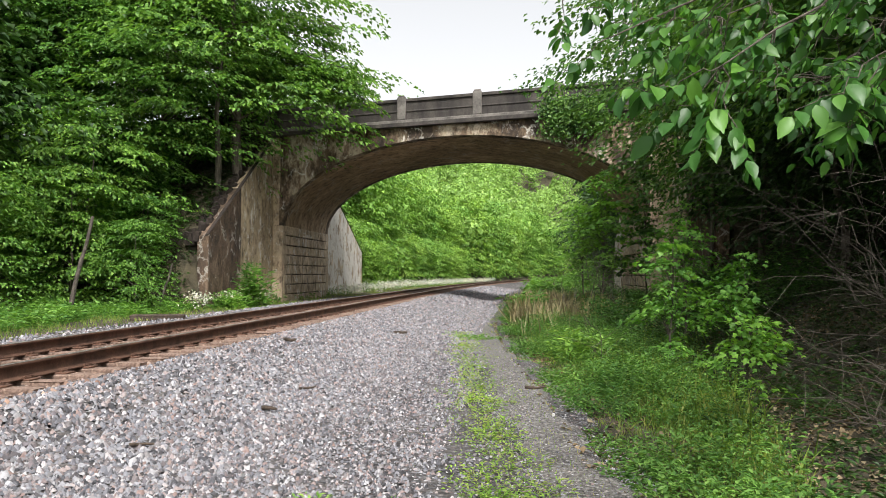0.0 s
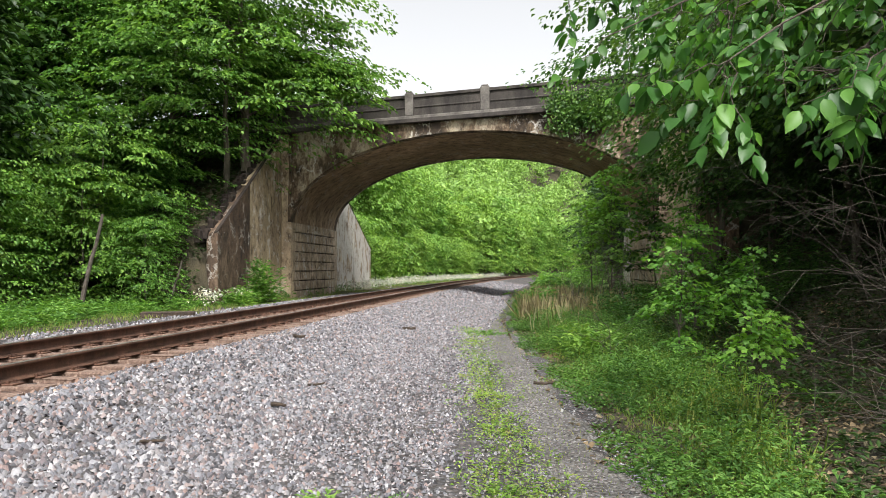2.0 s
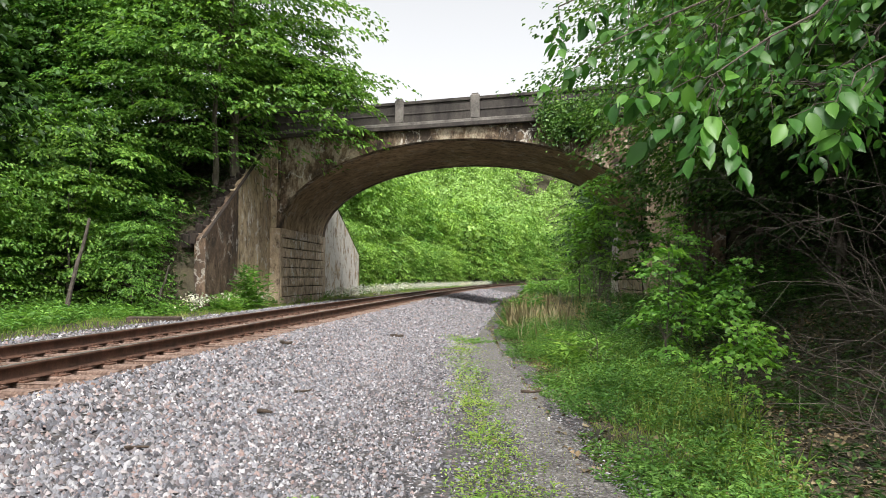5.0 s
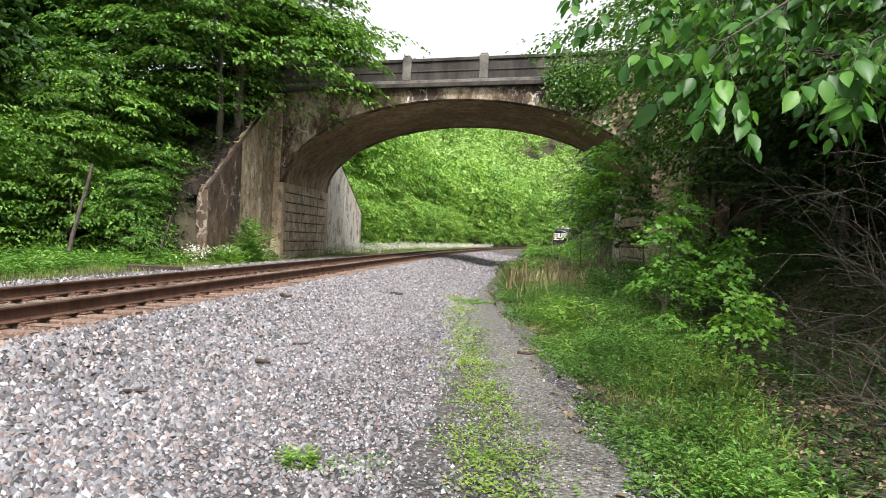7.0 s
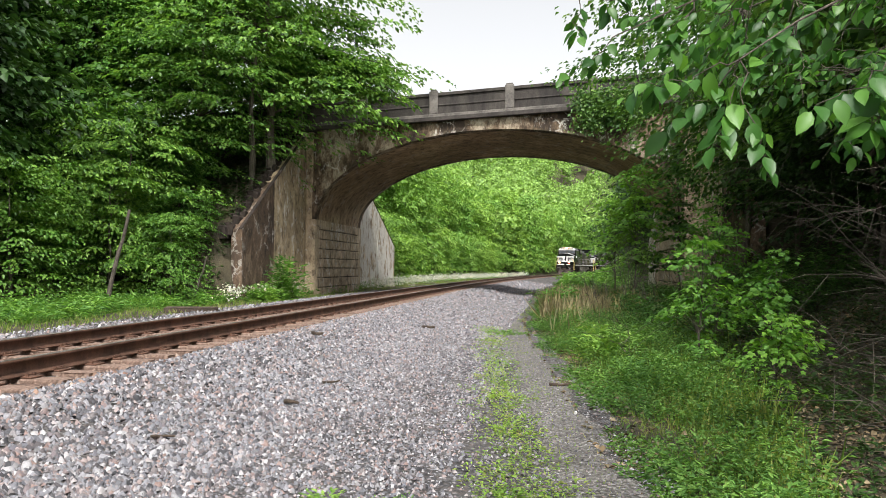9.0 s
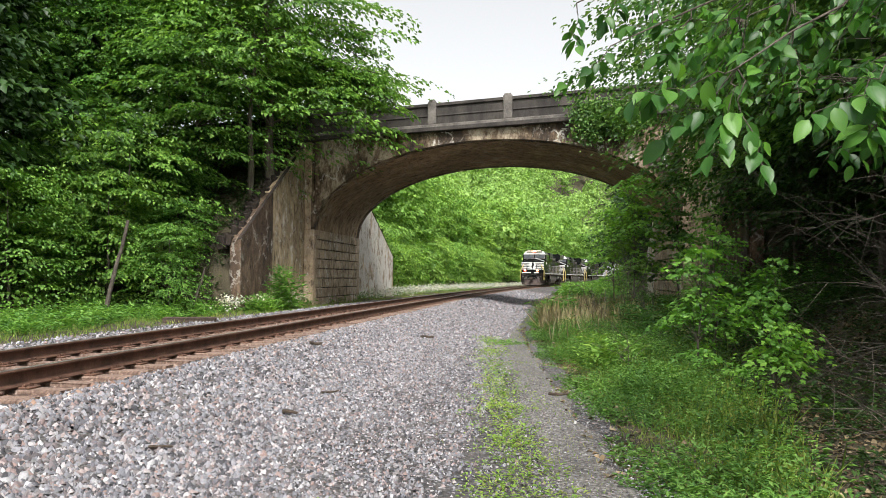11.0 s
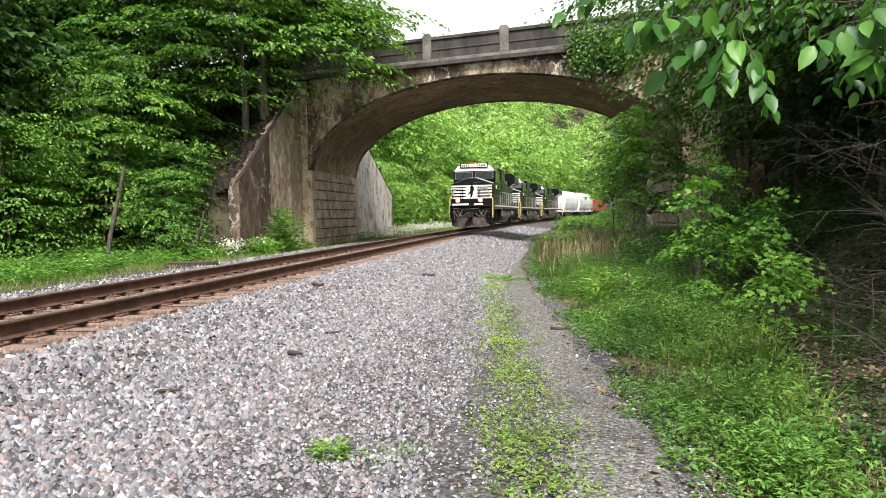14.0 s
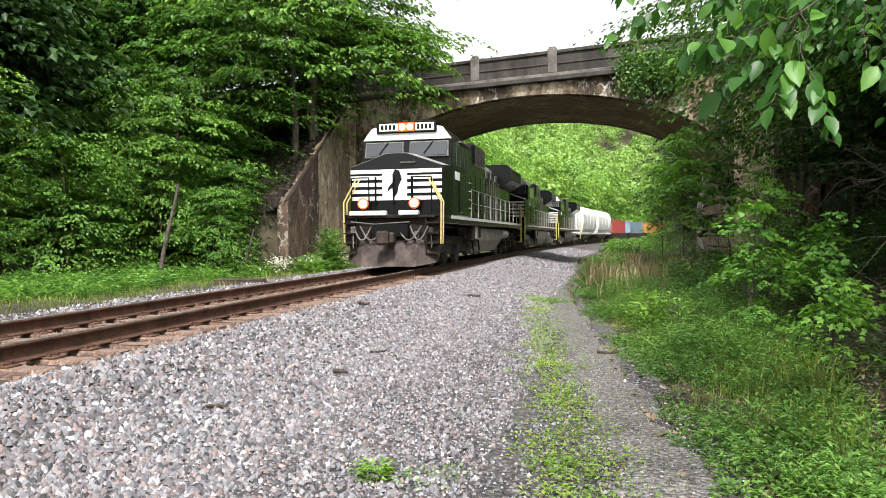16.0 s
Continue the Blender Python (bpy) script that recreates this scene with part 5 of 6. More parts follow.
    for (xa, za), (xb, zb) in zip(rim, rim[1:]):
        q = [bm.verts.new(p) for p in ((xa, n0 + 0.07, za), (xb, n0 + 0.07, zb), (xb, n1 - 0.3, zb + 0.075), (xa, n1 - 0.3, za + 0.075),
                                       (xa, n0 + 0.07, za + 0.012), (xb, n0 + 0.07, zb + 0.012), (xb, n1 - 0.3, zb + 0.09), (xa, n1 - 0.3, za + 0.09))]
        for idx in ((0, 1, 5, 4), (4, 5, 6, 7), (1, 2, 6, 5), (2, 3, 7, 6), (3, 0, 4, 7), (3, 2, 1, 0)):
            bm.faces.new([q[i] for i in idx])
    part("nose_top", bm, M_HOOD_TOP, nose, "dusty grey sloping top of the nose")
    for x in (-0.62, -0.05, 0.52):
        bm = bmesh.new()
        rod(bm, (x, n0 - 0.08, 1.95), (x, n0 - 0.08, 2.80), 0.028, 0.028, 6)
        for z in (1.98, 2.77):
            rod(bm, (x, n0 - 0.08, z), (x, n0 + 0.01, z), 0.02, 0.02, 5)
        part("grab_post", bm, M_BLACK, nose)
    for k, z in enumerate((2.08, 2.29, 2.50, 2.71, 2.90)):
        for x0, x1 in (((-1.44, -0.42), (0.36, 1.44)) if k < 4 else ((-1.44, 1.44),)):
            bm = bmesh.new()
            box(bm, x0, x1, n0 - 0.014, n0 + 0.02, z, z + 0.12)
            part("nose_stripe", bm, M_WHITE, nose, "white nose stripe")
    bm = bmesh.new()
    box(bm, -0.42, 0.36, n0 - 0.018, n0 + 0.02, 2.08, 2.905)
    part("emblem_panel", bm, M_WHITE, nose, "white emblem panel")
    bm = bmesh.new()
    prism(bm, [(-0.05, 2.16), (0.06, 2.30), (0.10, 2.52), (0.20, 2.72), (0.12, 2.98), (-0.02, 3.02), (-0.10, 2.86), (-0.06, 2.66), (-0.22, 2.48), (-0.26, 2.34), (-0.14, 2.44), (-0.02, 2.46), (-0.08, 2.28)], n0 - 0.032, n0 - 0.016)
    part("emblem", bm, M_BLACK, nose, "black emblem shape")
    bm = bmesh.new()
    box(bm, 0.16, 0.20, n0 - 0.05, n0 + 0.05, 3.20, 3.24)
    box(bm, 0.16, 0.62, n0 - 0.06, n0 - 0.03, 3.20, 3.24)
    box(bm, 0.58, 0.62, n0 - 0.05, n0 + 0.05, 3.20, 3.24)
    part("grab_iron", bm, M_STEEL, nose)
    for x in (-0.94, 0.66):
        bm = bmesh.new()
        box(bm, x - 0.17, x + 0.17, f + 0.62, f + 0.94, 1.84, 2.08, 0.03)
        housing = part("ditch_light", bm, M_BLACK, loco)
        # Added disc behind the lens; on the leading engine it paints the halo.
        bm = bmesh.new()
        rod(bm, (x, f + 0.605, 1.97), (x, f + 0.63, 1.97), 0.17, 0.17, 16)
        part("lens_disc", bm, M_GLOW if lead else M_STEEL, housing, "orange glowing disc painting the lamp's halo" if lead else "dull disc behind the lens")
        bm = bmesh.new()
        rod(bm, (x, f + 0.59, 1.97), (x, f + 0.61, 1.97), 0.125, 0.125, 16)
        part("lens", bm, M_DITCH if lead else M_GLASS, housing, "glowing orange-white lens" if lead else "unlit lens")
    # cab
    c0, c1 = f + 2.1, f + 5.3
    bm = bmesh.new()
    prism(bm, [(-1.5, 1.62), (-1.5, 4.02), (-1.18, 4.46), (-0.5, 4.58), (0.5, 4.58), (1.18, 4.46), (1.5, 4.02), (1.5, 1.62)], c0, c1)
    for v in bm.verts:
        if v.co.y < c0 + 0.1 and v.co.z > 3.0:
            v.co.y += (v.co.z - 3.2) * 0.20
    bmesh.ops.bevel(bm, geom=bm.edges[:], offset=0.03, segments=1, affect="EDGES")
    cab = part("cab", bm, M_BLACK, loco)
    bm = bmesh.new()
    prism(bm, [(-1.47, 4.08), (-1.17, 4.47), (-0.5, 4.60), (0.5, 4.60), (1.17, 4.47), (1.47, 4.08)], c0 + 0.16, c0 + 0.26)
    part("brow", bm, M_WHITE, cab, "white band over the windshields")
    for x0, x1 in ((-1.34, -0.14), (0.14, 1.34)):
        bm = bmesh.new()
        box(bm, x0 - 0.05, x1 + 0.05, -0.02, 0.03, 3.50, 4.02, 0.02)
        bmesh.ops.transform(bm, matrix=Matrix.Translation((0, c0 + 0.12, 0)), verts=bm.verts[:])
        for v in bm.verts:
            v.co.y += (v.co.z - 3.76) * 0.20
        frm = part("window_frame", bm, M_STEEL, cab)
        bm = bmesh.new()
        box(bm, x0, x1, -0.035, 0.0, 3.55, 3.98, 0.01)
        bmesh.ops.transform(bm, matrix=Matrix.Translation((0, c0 + 0.12, 0)), verts=bm.verts[:])
        for v in bm.verts:
            v.co.y += (v.co.z - 3.76) * 0.20
        part("windshield", bm, M_GLASS, frm, "sky-reflecting windshield")
        bm = bmesh.new()
        rod(bm, (x0 + 0.75, c0 + 0.10, 4.02), (x0 + 0.45, c0 + 0.02, 3.62), 0.014)
        part("wiper", bm, M_BLACK, frm)
    for side in (-1, 1):
        for y0, y1 in ((c0 + 0.75, c0 + 1.25), (c0 + 1.4, c0 + 2.0), (c0 + 2.15, c0 + 2.7)):
            bm = bmesh.new()
            box(bm, side * 1.50 - 0.012, side * 1.50 + 0.012, y0 - 0.05, y1 + 0.05, 3.25, 4.03, 0.005)
            pane = part("window_frame", bm, M_STEEL, cab)
            bm = bmesh.new()
            box(bm, side * 1.505 - 0.018, side * 1.505 + 0.018, y0, y1, 3.30, 3.98, 0.005)
            part("side_window", bm, M_GLASS, pane)
        bm = bmesh.new()
        for k in range(4):
            box(bm, side * 1.505 - 0.01, side * 1.505 + 0.01, c0 + 0.55 + k * 0.2, c0 + 0.69 + k * 0.2, 2.80, 3.06)
        part("number_bars", bm, M_WHITE, cab, "plain white bars on the cab side")
    # lit boards and headlights over the windshields
    bm = bmesh.new()
    box(bm, -1.0, 1.0, c0 + 0.10, c0 + 0.6, 4.30, 4.66, 0.02)
    boards = part("light_box", bm, M_BLACK, cab)
    for x0 in (-0.90, 0.30):
        bm = bmesh.new()
        box(bm, x0, x0 + 0.62, c0 + 0.075, c0 + 0.11, 4.36, 4.60, 0.01)
        board = part("number_board", bm, M_BOARD if lead else M_WHITE, boards, "pale lit board with dark bars" if lead else "pale board with dark bars")
        for k in range(4):
            bm = bmesh.new()
            box(bm, x0 + 0.07 + 0.13 * k, x0 + 0.15 + 0.13 * k, c0 + 0.068, c0 + 0.08, 4.40, 4.56)
            part("bar", bm, M_BLACK, board)
    for x in (-0.13, 0.13):
        bm = bmesh.new()
        rod(bm, (x, c0 + 0.06, 4.48), (x, c0 + 0.12, 4.48), 0.10, 0.10, 16)
        part("headlight", bm, M_HEADLIGHT if lead else M_GLASS, boards, "glowing headlight" if lead else "unlit headlight")
    # Added plate behind the headlights; lit, it paints their halo.
    bm = bmesh.new()
    box(bm, -0.27, 0.27, c0 + 0.085, c0 + 0.11, 4.34, 4.62, 0.01)
    part("light_surround", bm, M_GLOW if lead else M_STEEL, boards, "orange glow painted round the headlights" if lead else "dull surround")
    # cabinets and hoods behind the cab
    h0 = c1
    bm = bmesh.new()
    box(bm, -1.46, 1.46, h0, h0 + 3.4, 1.62, 4.15, 0.05)
    cabinet = part("control_cabinet", bm, M_BLACK, loco)
    for side in (-1, 1):
        for k in range(3):
            bm = bmesh.new()
            box(bm, side * 1.465 - 0.015, side * 1.465 + 0.015, h0 + 0.15 + 1.1 * k, h0 + 1.1 + 1.1 * k, 1.85, 3.2, 0.01)
            part("cabinet_door", bm, M_BLACK, cabinet)
    bm = bmesh.new()
    box(bm, -1.52, 1.52, h0 + 0.8, h0 + 3.2, 3.55, 4.40, 0.10)
    part("brake_grid_box", bm, M_BLACK, loco, "dark box with cooling grids under the roof")
    bm = bmesh.new()
    prism(bm, [(-0.95, 1.62), (-0.95, 3.9), (-0.7, 4.2), (0.7, 4.2), (0.95, 3.9), (0.95, 1.62)], h0 + 3.4, -f - 5.4)
    hood = part("long_hood", bm, M_BLACK, loco)
    for side in (-1, 1):
        for k in range(7):
            bm = bmesh.new()
            y0 = h0 + 3.6 + k * 0.98
            box(bm, side * 0.955 - 0.02, side * 0.955 + 0.02, y0, y0 + 0.86, 1.8, 3.5, 0.01)
            door = part("hood_door", bm, M_BLACK, hood)
            bm = bmesh.new()
            box(bm, side * 0.985 - 0.012, side * 0.985 + 0.012, y0 + 0.36, y0 + 0.46, 2.5, 2.7)
            part("latch", bm, M_STEEL, door)
    bm = bmesh.new()
    prism(bm, [(-0.95, 1.62), (-0.95, 3.35), (-1.55, 3.75), (-1.55, 4.35), (-1.3, 4.55), (1.3, 4.55), (1.55, 4.35), (1.55, 3.75), (0.95, 3.35), (0.95, 1.62)], -f - 5.4, -f - 1.3)
    rad = part("radiator_cab", bm, M_BLACK, loco, "flared radiator wings at the rear")
    for side in (-1, 1):
        bm = bmesh.new()
        for k in range(9):
            box(bm, side * 1.555 - 0.012, side * 1.555 + 0.012, -f - 5.2, -f - 1.5, 3.80 + 0.06 * k, 3.83 + 0.06 * k)
        part("radiator_louvres", bm, M_STEEL, rad)
    bm = bmesh.new()
    rod(bm, (0, h0 + 6.5, 4.15), (0, h0 + 6.5, 4.45), 0.45, 0.40, 12)
    part("exhaust_stack", bm, M_RUNGEAR, hood)
    # fuel tank and air tanks
    bm = bmesh.new()
    prism(bm, [(-1.35, 1.28), (-1.35, 0.75), (-1.05, 0.30), (1.05, 0.30), (1.35, 0.75), (1.35, 1.28)], -3.2, 3.0)
    bmesh.ops.bevel(bm, geom=bm.edges[:], offset=0.04, segments=1, affect="EDGES")
    part("fuel_tank", bm, M_TANK, loco, "dusty grey fuel tank")
    for side in (-1, 1):
        bm = bmesh.new()
        rod(bm, (side * 1.25, 3.1, 1.05), (side * 1.25, 5.0, 1.05), 0.22, 0.22, 12)
        part("air_tank", bm, M_TANK, loco)
    # clutter of pipes and brackets low on the front
    for k, (x, z) in enumerate(((-1.2, 1.15), (-0.72, 1.02), (-0.42, 1.2), (0.45, 1.16), (0.78, 1.0), (1.22, 1.12))):
        bm = bmesh.new()
        box(bm, x - 0.07, x + 0.07, f + 0.38, f + 0.52, z - 0.10, z + 0.12, 0.02)
        rod(bm, (x, f + 0.44, z - 0.08), (x + 0.05, f + 0.30, 0.62), 0.022, 0.022, 6)
        part("pipe_bracket", bm, M_RUNGEAR if k % 2 else M_STEEL, loco)
    bm = bmesh.new()
    rod(bm, (-1.25, f + 0.36, 1.42), (-0.5, f + 0.30, 1.34), 0.018, 0.018, 6)
    rod(bm, (-0.5, f + 0.30, 1.34), (0.6, f + 0.30, 1.40), 0.018, 0.018, 6)
    part("uncoupling_lever", bm, M_STEEL, loco)
    # yellow steps and grabs at the rear corners, louvres and panel seams on the hood
    for side in (-1, 1):
        bm = bmesh.new()
        for y in (-f - 1.1, -f - 0.7):
            rod(bm, (side * 1.50, y, 0.6), (side * 1.50, y, 2.6), 0.03, 0.03, 6)
        for z in (0.6, 0.95, 1.3):
            box(bm, side * 1.42 - 0.1, side * 1.42 + 0.1, -f - 1.1, -f - 0.7, z, z + 0.04)
        part("rear_steps", bm, M_YELLOW, loco, "faded yellow rear steps")
        bm = bmesh.new()
        for k in range(10):
            box(bm, side * 1.53 - 0.012, side * 1.53 + 0.012, h0 + 1.0, h0 + 3.0, 3.62 + 0.068 * k, 3.65 + 0.068 * k)
        part("grid_louvres", bm, M_STEEL, loco)
        bm = bmesh.new()
        for k in range(12):
            y0 = h0 + 3.7 + k * 0.62
            rod(bm, (side * 1.0, y0, 1.7), (side * 1.0, y0, 3.55), 0.012, 0.012, 4)
        part("hood_seams", bm, M_STEEL, loco)
        bm = bmesh.new()
        for z in (1.95, 2.25, 2.55, 2.85):
            rod(bm, (side * 1.53, c0 + 2.85, z), (side * 1.53, c0 + 3.15, z), 0.014, 0.014, 5)
        part("cab_grabs", bm, M_WHITE, loco)
    for side in (-1, 1):
        for k in range(5):
            bm = bmesh.new()
            y0 = h0 + 3.7 + k * 1.35
            box(bm, side * 1.0 - 0.03, side * 1.0 + 0.03, y0, y0 + 0.55, 3.52, 3.84, 0.02)
            for j in range(4):
                box(bm, side * 1.035 - 0.01, side * 1.035 + 0.01, y0 + 0.04, y0 + 0.51, 3.56 + 0.07 * j, 3.59 + 0.07 * j)
            part("hood_vent", bm, M_STEEL, hood)
        bm = bmesh.new()
        box(bm, side * 1.50 - 0.02, side * 1.50 + 0.02, c0 + 1.2, c0 + 2.0, 1.75, 3.05, 0.02)
        part("cab_door_panel", bm, M_BLACK, cab)
        bm = bmesh.new()
        box(bm, side * 1.56 - 0.06, side * 1.56 + 0.06, c0 + 1.05, c0 + 2.75, 4.03, 4.08, 0.01)
        part("window_awning", bm, M_STEEL, cab)
        for k, y0 in enumerate((f + 5.9, f + 6.6, f + 7.2)):
            bm = bmesh.new()
            box(bm, side * 1.36 - 0.12, side * 1.36 + 0.12, y0, y0 + 0.42, 0.78 + 0.06 * k, 1.34, 0.03)
            rod(bm, (side * 1.40, y0 + 0.2, 0.8), (side * 1.40, y0 + 0.5, 0.42), 0.03, 0.03, 6)
            part("valve_box", bm, M_TANK if k % 2 else M_PILOT, loco)
    # handrails
    for side in (-1, 1):
        bm = bmesh.new()
        posts = [f + 5.6 + 1.5 * k for k in range(11)]
        for y in posts:
            rod(bm, (side * 1.47, y, 1.6), (side * 1.47, y, 2.65), 0.024, 0.024, 5)
        rod(bm, (side * 1.47, posts[0], 2.65), (side * 1.47, posts[-1], 2.65), 0.018, 0.018, 5)
        rod(bm, (side * 1.47, posts[0], 2.15), (side * 1.47, posts[-1], 2.15), 0.014, 0.014, 5)
        part("handrail", bm, M_RAILING, loco)
        bm = bmesh.new()
        for y in (f + 0.50, f + 0.80):
            rod(bm, (side * 1.50, y, 0.75), (side * 1.52, y, 2.0), 0.024, 0.024, 6)
            rod(bm, (side * 1.52, y, 2.0), (side * 1.12, y + 0.05, 2.72), 0.024, 0.024, 6)
        part("corner_handrail", bm, M_YELLOW, loco, "faded yellow grab rail")
    bm = bmesh.new()
    for x in (-1.3, -0.75, 0.62, 1.2):
        rod(bm, (x, f + 0.62, 1.6), (x, f + 0.62, 2.75), 0.02, 0.02, 5)
    for x0, x1 in ((-1.3, -0.75), (0.62, 1.2)):
        rod(bm, (x0, f + 0.62, 2.75), (x1, f + 0.62, 2.75), 0.02, 0.02, 5)
    part("front_handrail", bm, M_BLACK, loco)
    return loco, sets


def build_hopper():
    car = thing("hopper_car", "white covered hopper car with rounded sides", "freight car", "cars of the train")
    half = 7.6
    bogie(car, -half + 1.9, 2, 1.75)
    bogie(car, half - 1.9, 2, 1.75)
    bm = bmesh.new()
    side = [(1.25, 1.25), (1.50, 1.7), (1.60, 2.5), (1.55, 3.4), (1.30, 4.1), (0.8, 4.42)]
    prism(bm, [(-x, z) for x, z in side] + [(x, z) for x, z in side[::-1]], -half + 1.2, half - 1.2)
    body = part("body", bm, M_HOPPER, car)
    for k in range(1, 4):
        y = -half + 1.2 + k * (2 * half - 2.4) / 4
        bm = bmesh.new()
        for sgn in (-1, 1):
            for (x0, z0), (x1, z1) in zip(side, side[1:]):
                rod(bm, (sgn * (x0 + 0.02), y, z0), (sgn * (x1 + 0.02), y, z1), 0.035, 0.035, 4)
        part("side_rib", bm, M_HOPPER, body)
    bm = bmesh.new()
    box(bm, -1.45, 1.45, -half, half, 1.05, 1.28, 0.03)
    part("sill", bm, M_HOPPER, car)
    for k in range(3):
        y = -3.4 + 3.4 * k
        bm = bmesh.new()
        prism(bm, [(-1.2, 1.1), (1.2, 1.1), (0.5, 0.35), (-0.5, 0.35)], y - 1.1, y + 1.1)
        part("discharge_bay", bm, M_TANK, car)
    bm = bmesh.new()
    box(bm, -0.45, 0.45, -half + 1.0, half - 1.0, 4.48, 4.54, 0.01)
    part("roof_walk", bm, M_STEEL, car)
    for sgn in (-1, 1):
        bm = bmesh.new()
        for z in (1.6, 2.0, 2.4, 2.8, 3.2, 3.6):
            rod(bm, (1.0, sgn * (half - 0.4), z), (1.5, sgn * (half - 0.4), z), 0.016, 0.016, 4)
        for x in (1.0, 1.5):
            rod(bm, (x, sgn * (half - 0.4), 1.2), (x, sgn * (half - 0.4), 4.2), 0.02, 0.02, 4)
        part("end_ladder", bm, M_STEEL, car)
    return car


def build_well_car():
    car = thing("well_car", "grimy steel container well car", "freight car", "cars of the train")
    half = 8.6
    bogie(car, -half + 1.5, 2, 1.75)
    bogie(car, half - 1.5, 2, 1.75)
    bm = bmesh.new()
    for sgn in (-1, 1):
        box(bm, sgn * 1.40 - 0.06, sgn * 1.40 + 0.06, -half + 2.2, half - 2.2, 0.35, 1.25, 0.03)
        box(bm, -1.3, 1.3, sgn * (half - 1.5) - 1.2, sgn * (half - 1.5) + 1.2, 1.0, 1.35, 0.03)
    box(bm, -1.34, 1.34, -half + 2.2, half - 2.2, 0.35, 0.45)
    part("well_body", bm, M_RUNGEAR, car)
    return car


def build_container(mat, colour, base):
    box_car = thing("shipping_container", colour + " corrugated shipping container on a well car", "container", "containers of the train")
    bm = bmesh.new()
    half, top = 6.1, base + 2.9
    pts = []
    n = 44
    for k in range(n + 1):
        y = -half + 2 * half * k / n
        pts.append((1.20 if (k // 1) % 2 else 1.165, y))
    ring = pts + [(-x, y) for x, y in pts[::-1]]
    lo = [bm.verts.new((x, y, base)) for x, y in ring]
    hi = [bm.verts.new((x, y, top)) for x, y in ring]
    m = len(ring)
    for i in range(m):
        bm.faces.new((lo[i], lo[(i + 1) % m], hi[(i + 1) % m], hi[i]))
    bm.faces.new(hi)
    bm.faces.new(lo[::-1])
    bmesh.ops.recalc_face_normals(bm, faces=bm.faces[:])
    shell = part("shell", bm, mat, box_car)
    for sgn in (-1, 1):
        bm = bmesh.new()
        for x in (-1, 1):
            box(bm, x * 1.215 - 0.02, x * 1.215 + 0.02, sgn * half - 0.1, sgn * half + 0.1, base, top)
        box(bm, -1.22, 1.22, sgn * half - 0.09, sgn * half + 0.09, top - 0.1, top + 0.02)
        part("end_frame", bm, mat, box_car)
    return box_car


def front_at(t):
    """How far along the track the leading engine's front is at t seconds."""
    return 13.5 + ENGINE_SPEED * (16.0 - t)


TRAIN = []
lead, lead_wheels = build_loco(True)
TRAIN.append(([lead], 0.0, LOCO, 3.9))
second, second_wheels = build_loco(False)
TRAIN.append(([second], LOCO + 0.3, LOCO, 3.9))
third, third_wheels = build_loco(False)
TRAIN.append(([third], 2 * (LOCO + 0.3), LOCO, 3.9))
at = 3 * (LOCO + 0.3)
for k in range(2):
    TRAIN.append(([build_hopper()], at, 15.2, 2.0))
    at += 15.5
for k, (low_m, low_c, up_m, up_c) in enumerate(((M_RED, "red", None, ""), (M_BLUE, "blue-grey", None, ""), (M_ORANGE, "orange", None, ""), (M_RED, "red", None, ""))):
    group = [build_well_car(), build_container(low_m, low_c, 0.46)]
    if up_m is not None:
        group.append(build_container(up_m, up_c, 3.38))
    TRAIN.append((group, at, 17.2, 1.6))
    at += 17.5


def motions():
    """The train comes round the bend and runs towards the camera at a steady pace."""
    times = [0.5 * k for k in range(33)]
    for members, behind, length, overhang in TRAIN:
        rows = []
        for t in times:
            s = front_at(t) + behind
            a, b = on_track(s + overhang), on_track(s + length - overhang)
            d = b - a
            rows.append((t, pose((a[0] + b[0]) / 2, (a[1] + b[1]) / 2, RAIL_TOP, 0, 0, -math.degrees(math.atan2(d[0], d[1])))))
        for member in members:
            walk(member, rows)
    # wheels of the leading engine
    for ws in lead_wheels:
        home = ws.matrix_basis.translation.copy()
        walk(ws, [(k / 30, pose(*home, math.degrees(ENGINE_SPEED * k / 30 / 0.53) % 360.0)) for k in range(481)])




# ---- plants and small things close to the camera ----
def twig_path(rng, a, b, sag, n=8, wobble=0.02):
    a, b = np.array(a, float), np.array(b, float)
    k = np.linspace(0, 1, n)[:, None]
    pts = a + (b - a) * k
    pts[:, 2] += -sag * (k[:, 0] ** 2 - k[:, 0]) * -1.0
    pts[1:-1] += rng.normal(size=(n - 2, 3)) * wobble
    return pts


def thread(bm, pts, r0, r1, n=5):
    """One tapering tube along the points."""
    pts = [Vector(p) for p in pts]
    rings = []
    for i, p in enumerate(pts):
        way = (pts[min(i + 1, len(pts) - 1)] - pts[max(i - 1, 0)]).normalized()
        side = way.cross(Vector((0.31, 0.17, 0.93))).normalized()
        over = way.cross(side)
        r = r0 + (r1 - r0) * i / (len(pts) - 1)
        rings.append([bm.verts.new(p + (side * math.cos(6.2832 * k / n) + over * math.sin(6.2832 * k / n)) * r) for k in range(n)])
    for a, b in zip(rings, rings[1:]):
        for k in range(n):
            bm.faces.new((a[k], a[(k + 1) % n], b[(k + 1) % n], b[k]))
    bm.faces.new(rings[0][::-1])
    bm.faces.new(rings[-1])


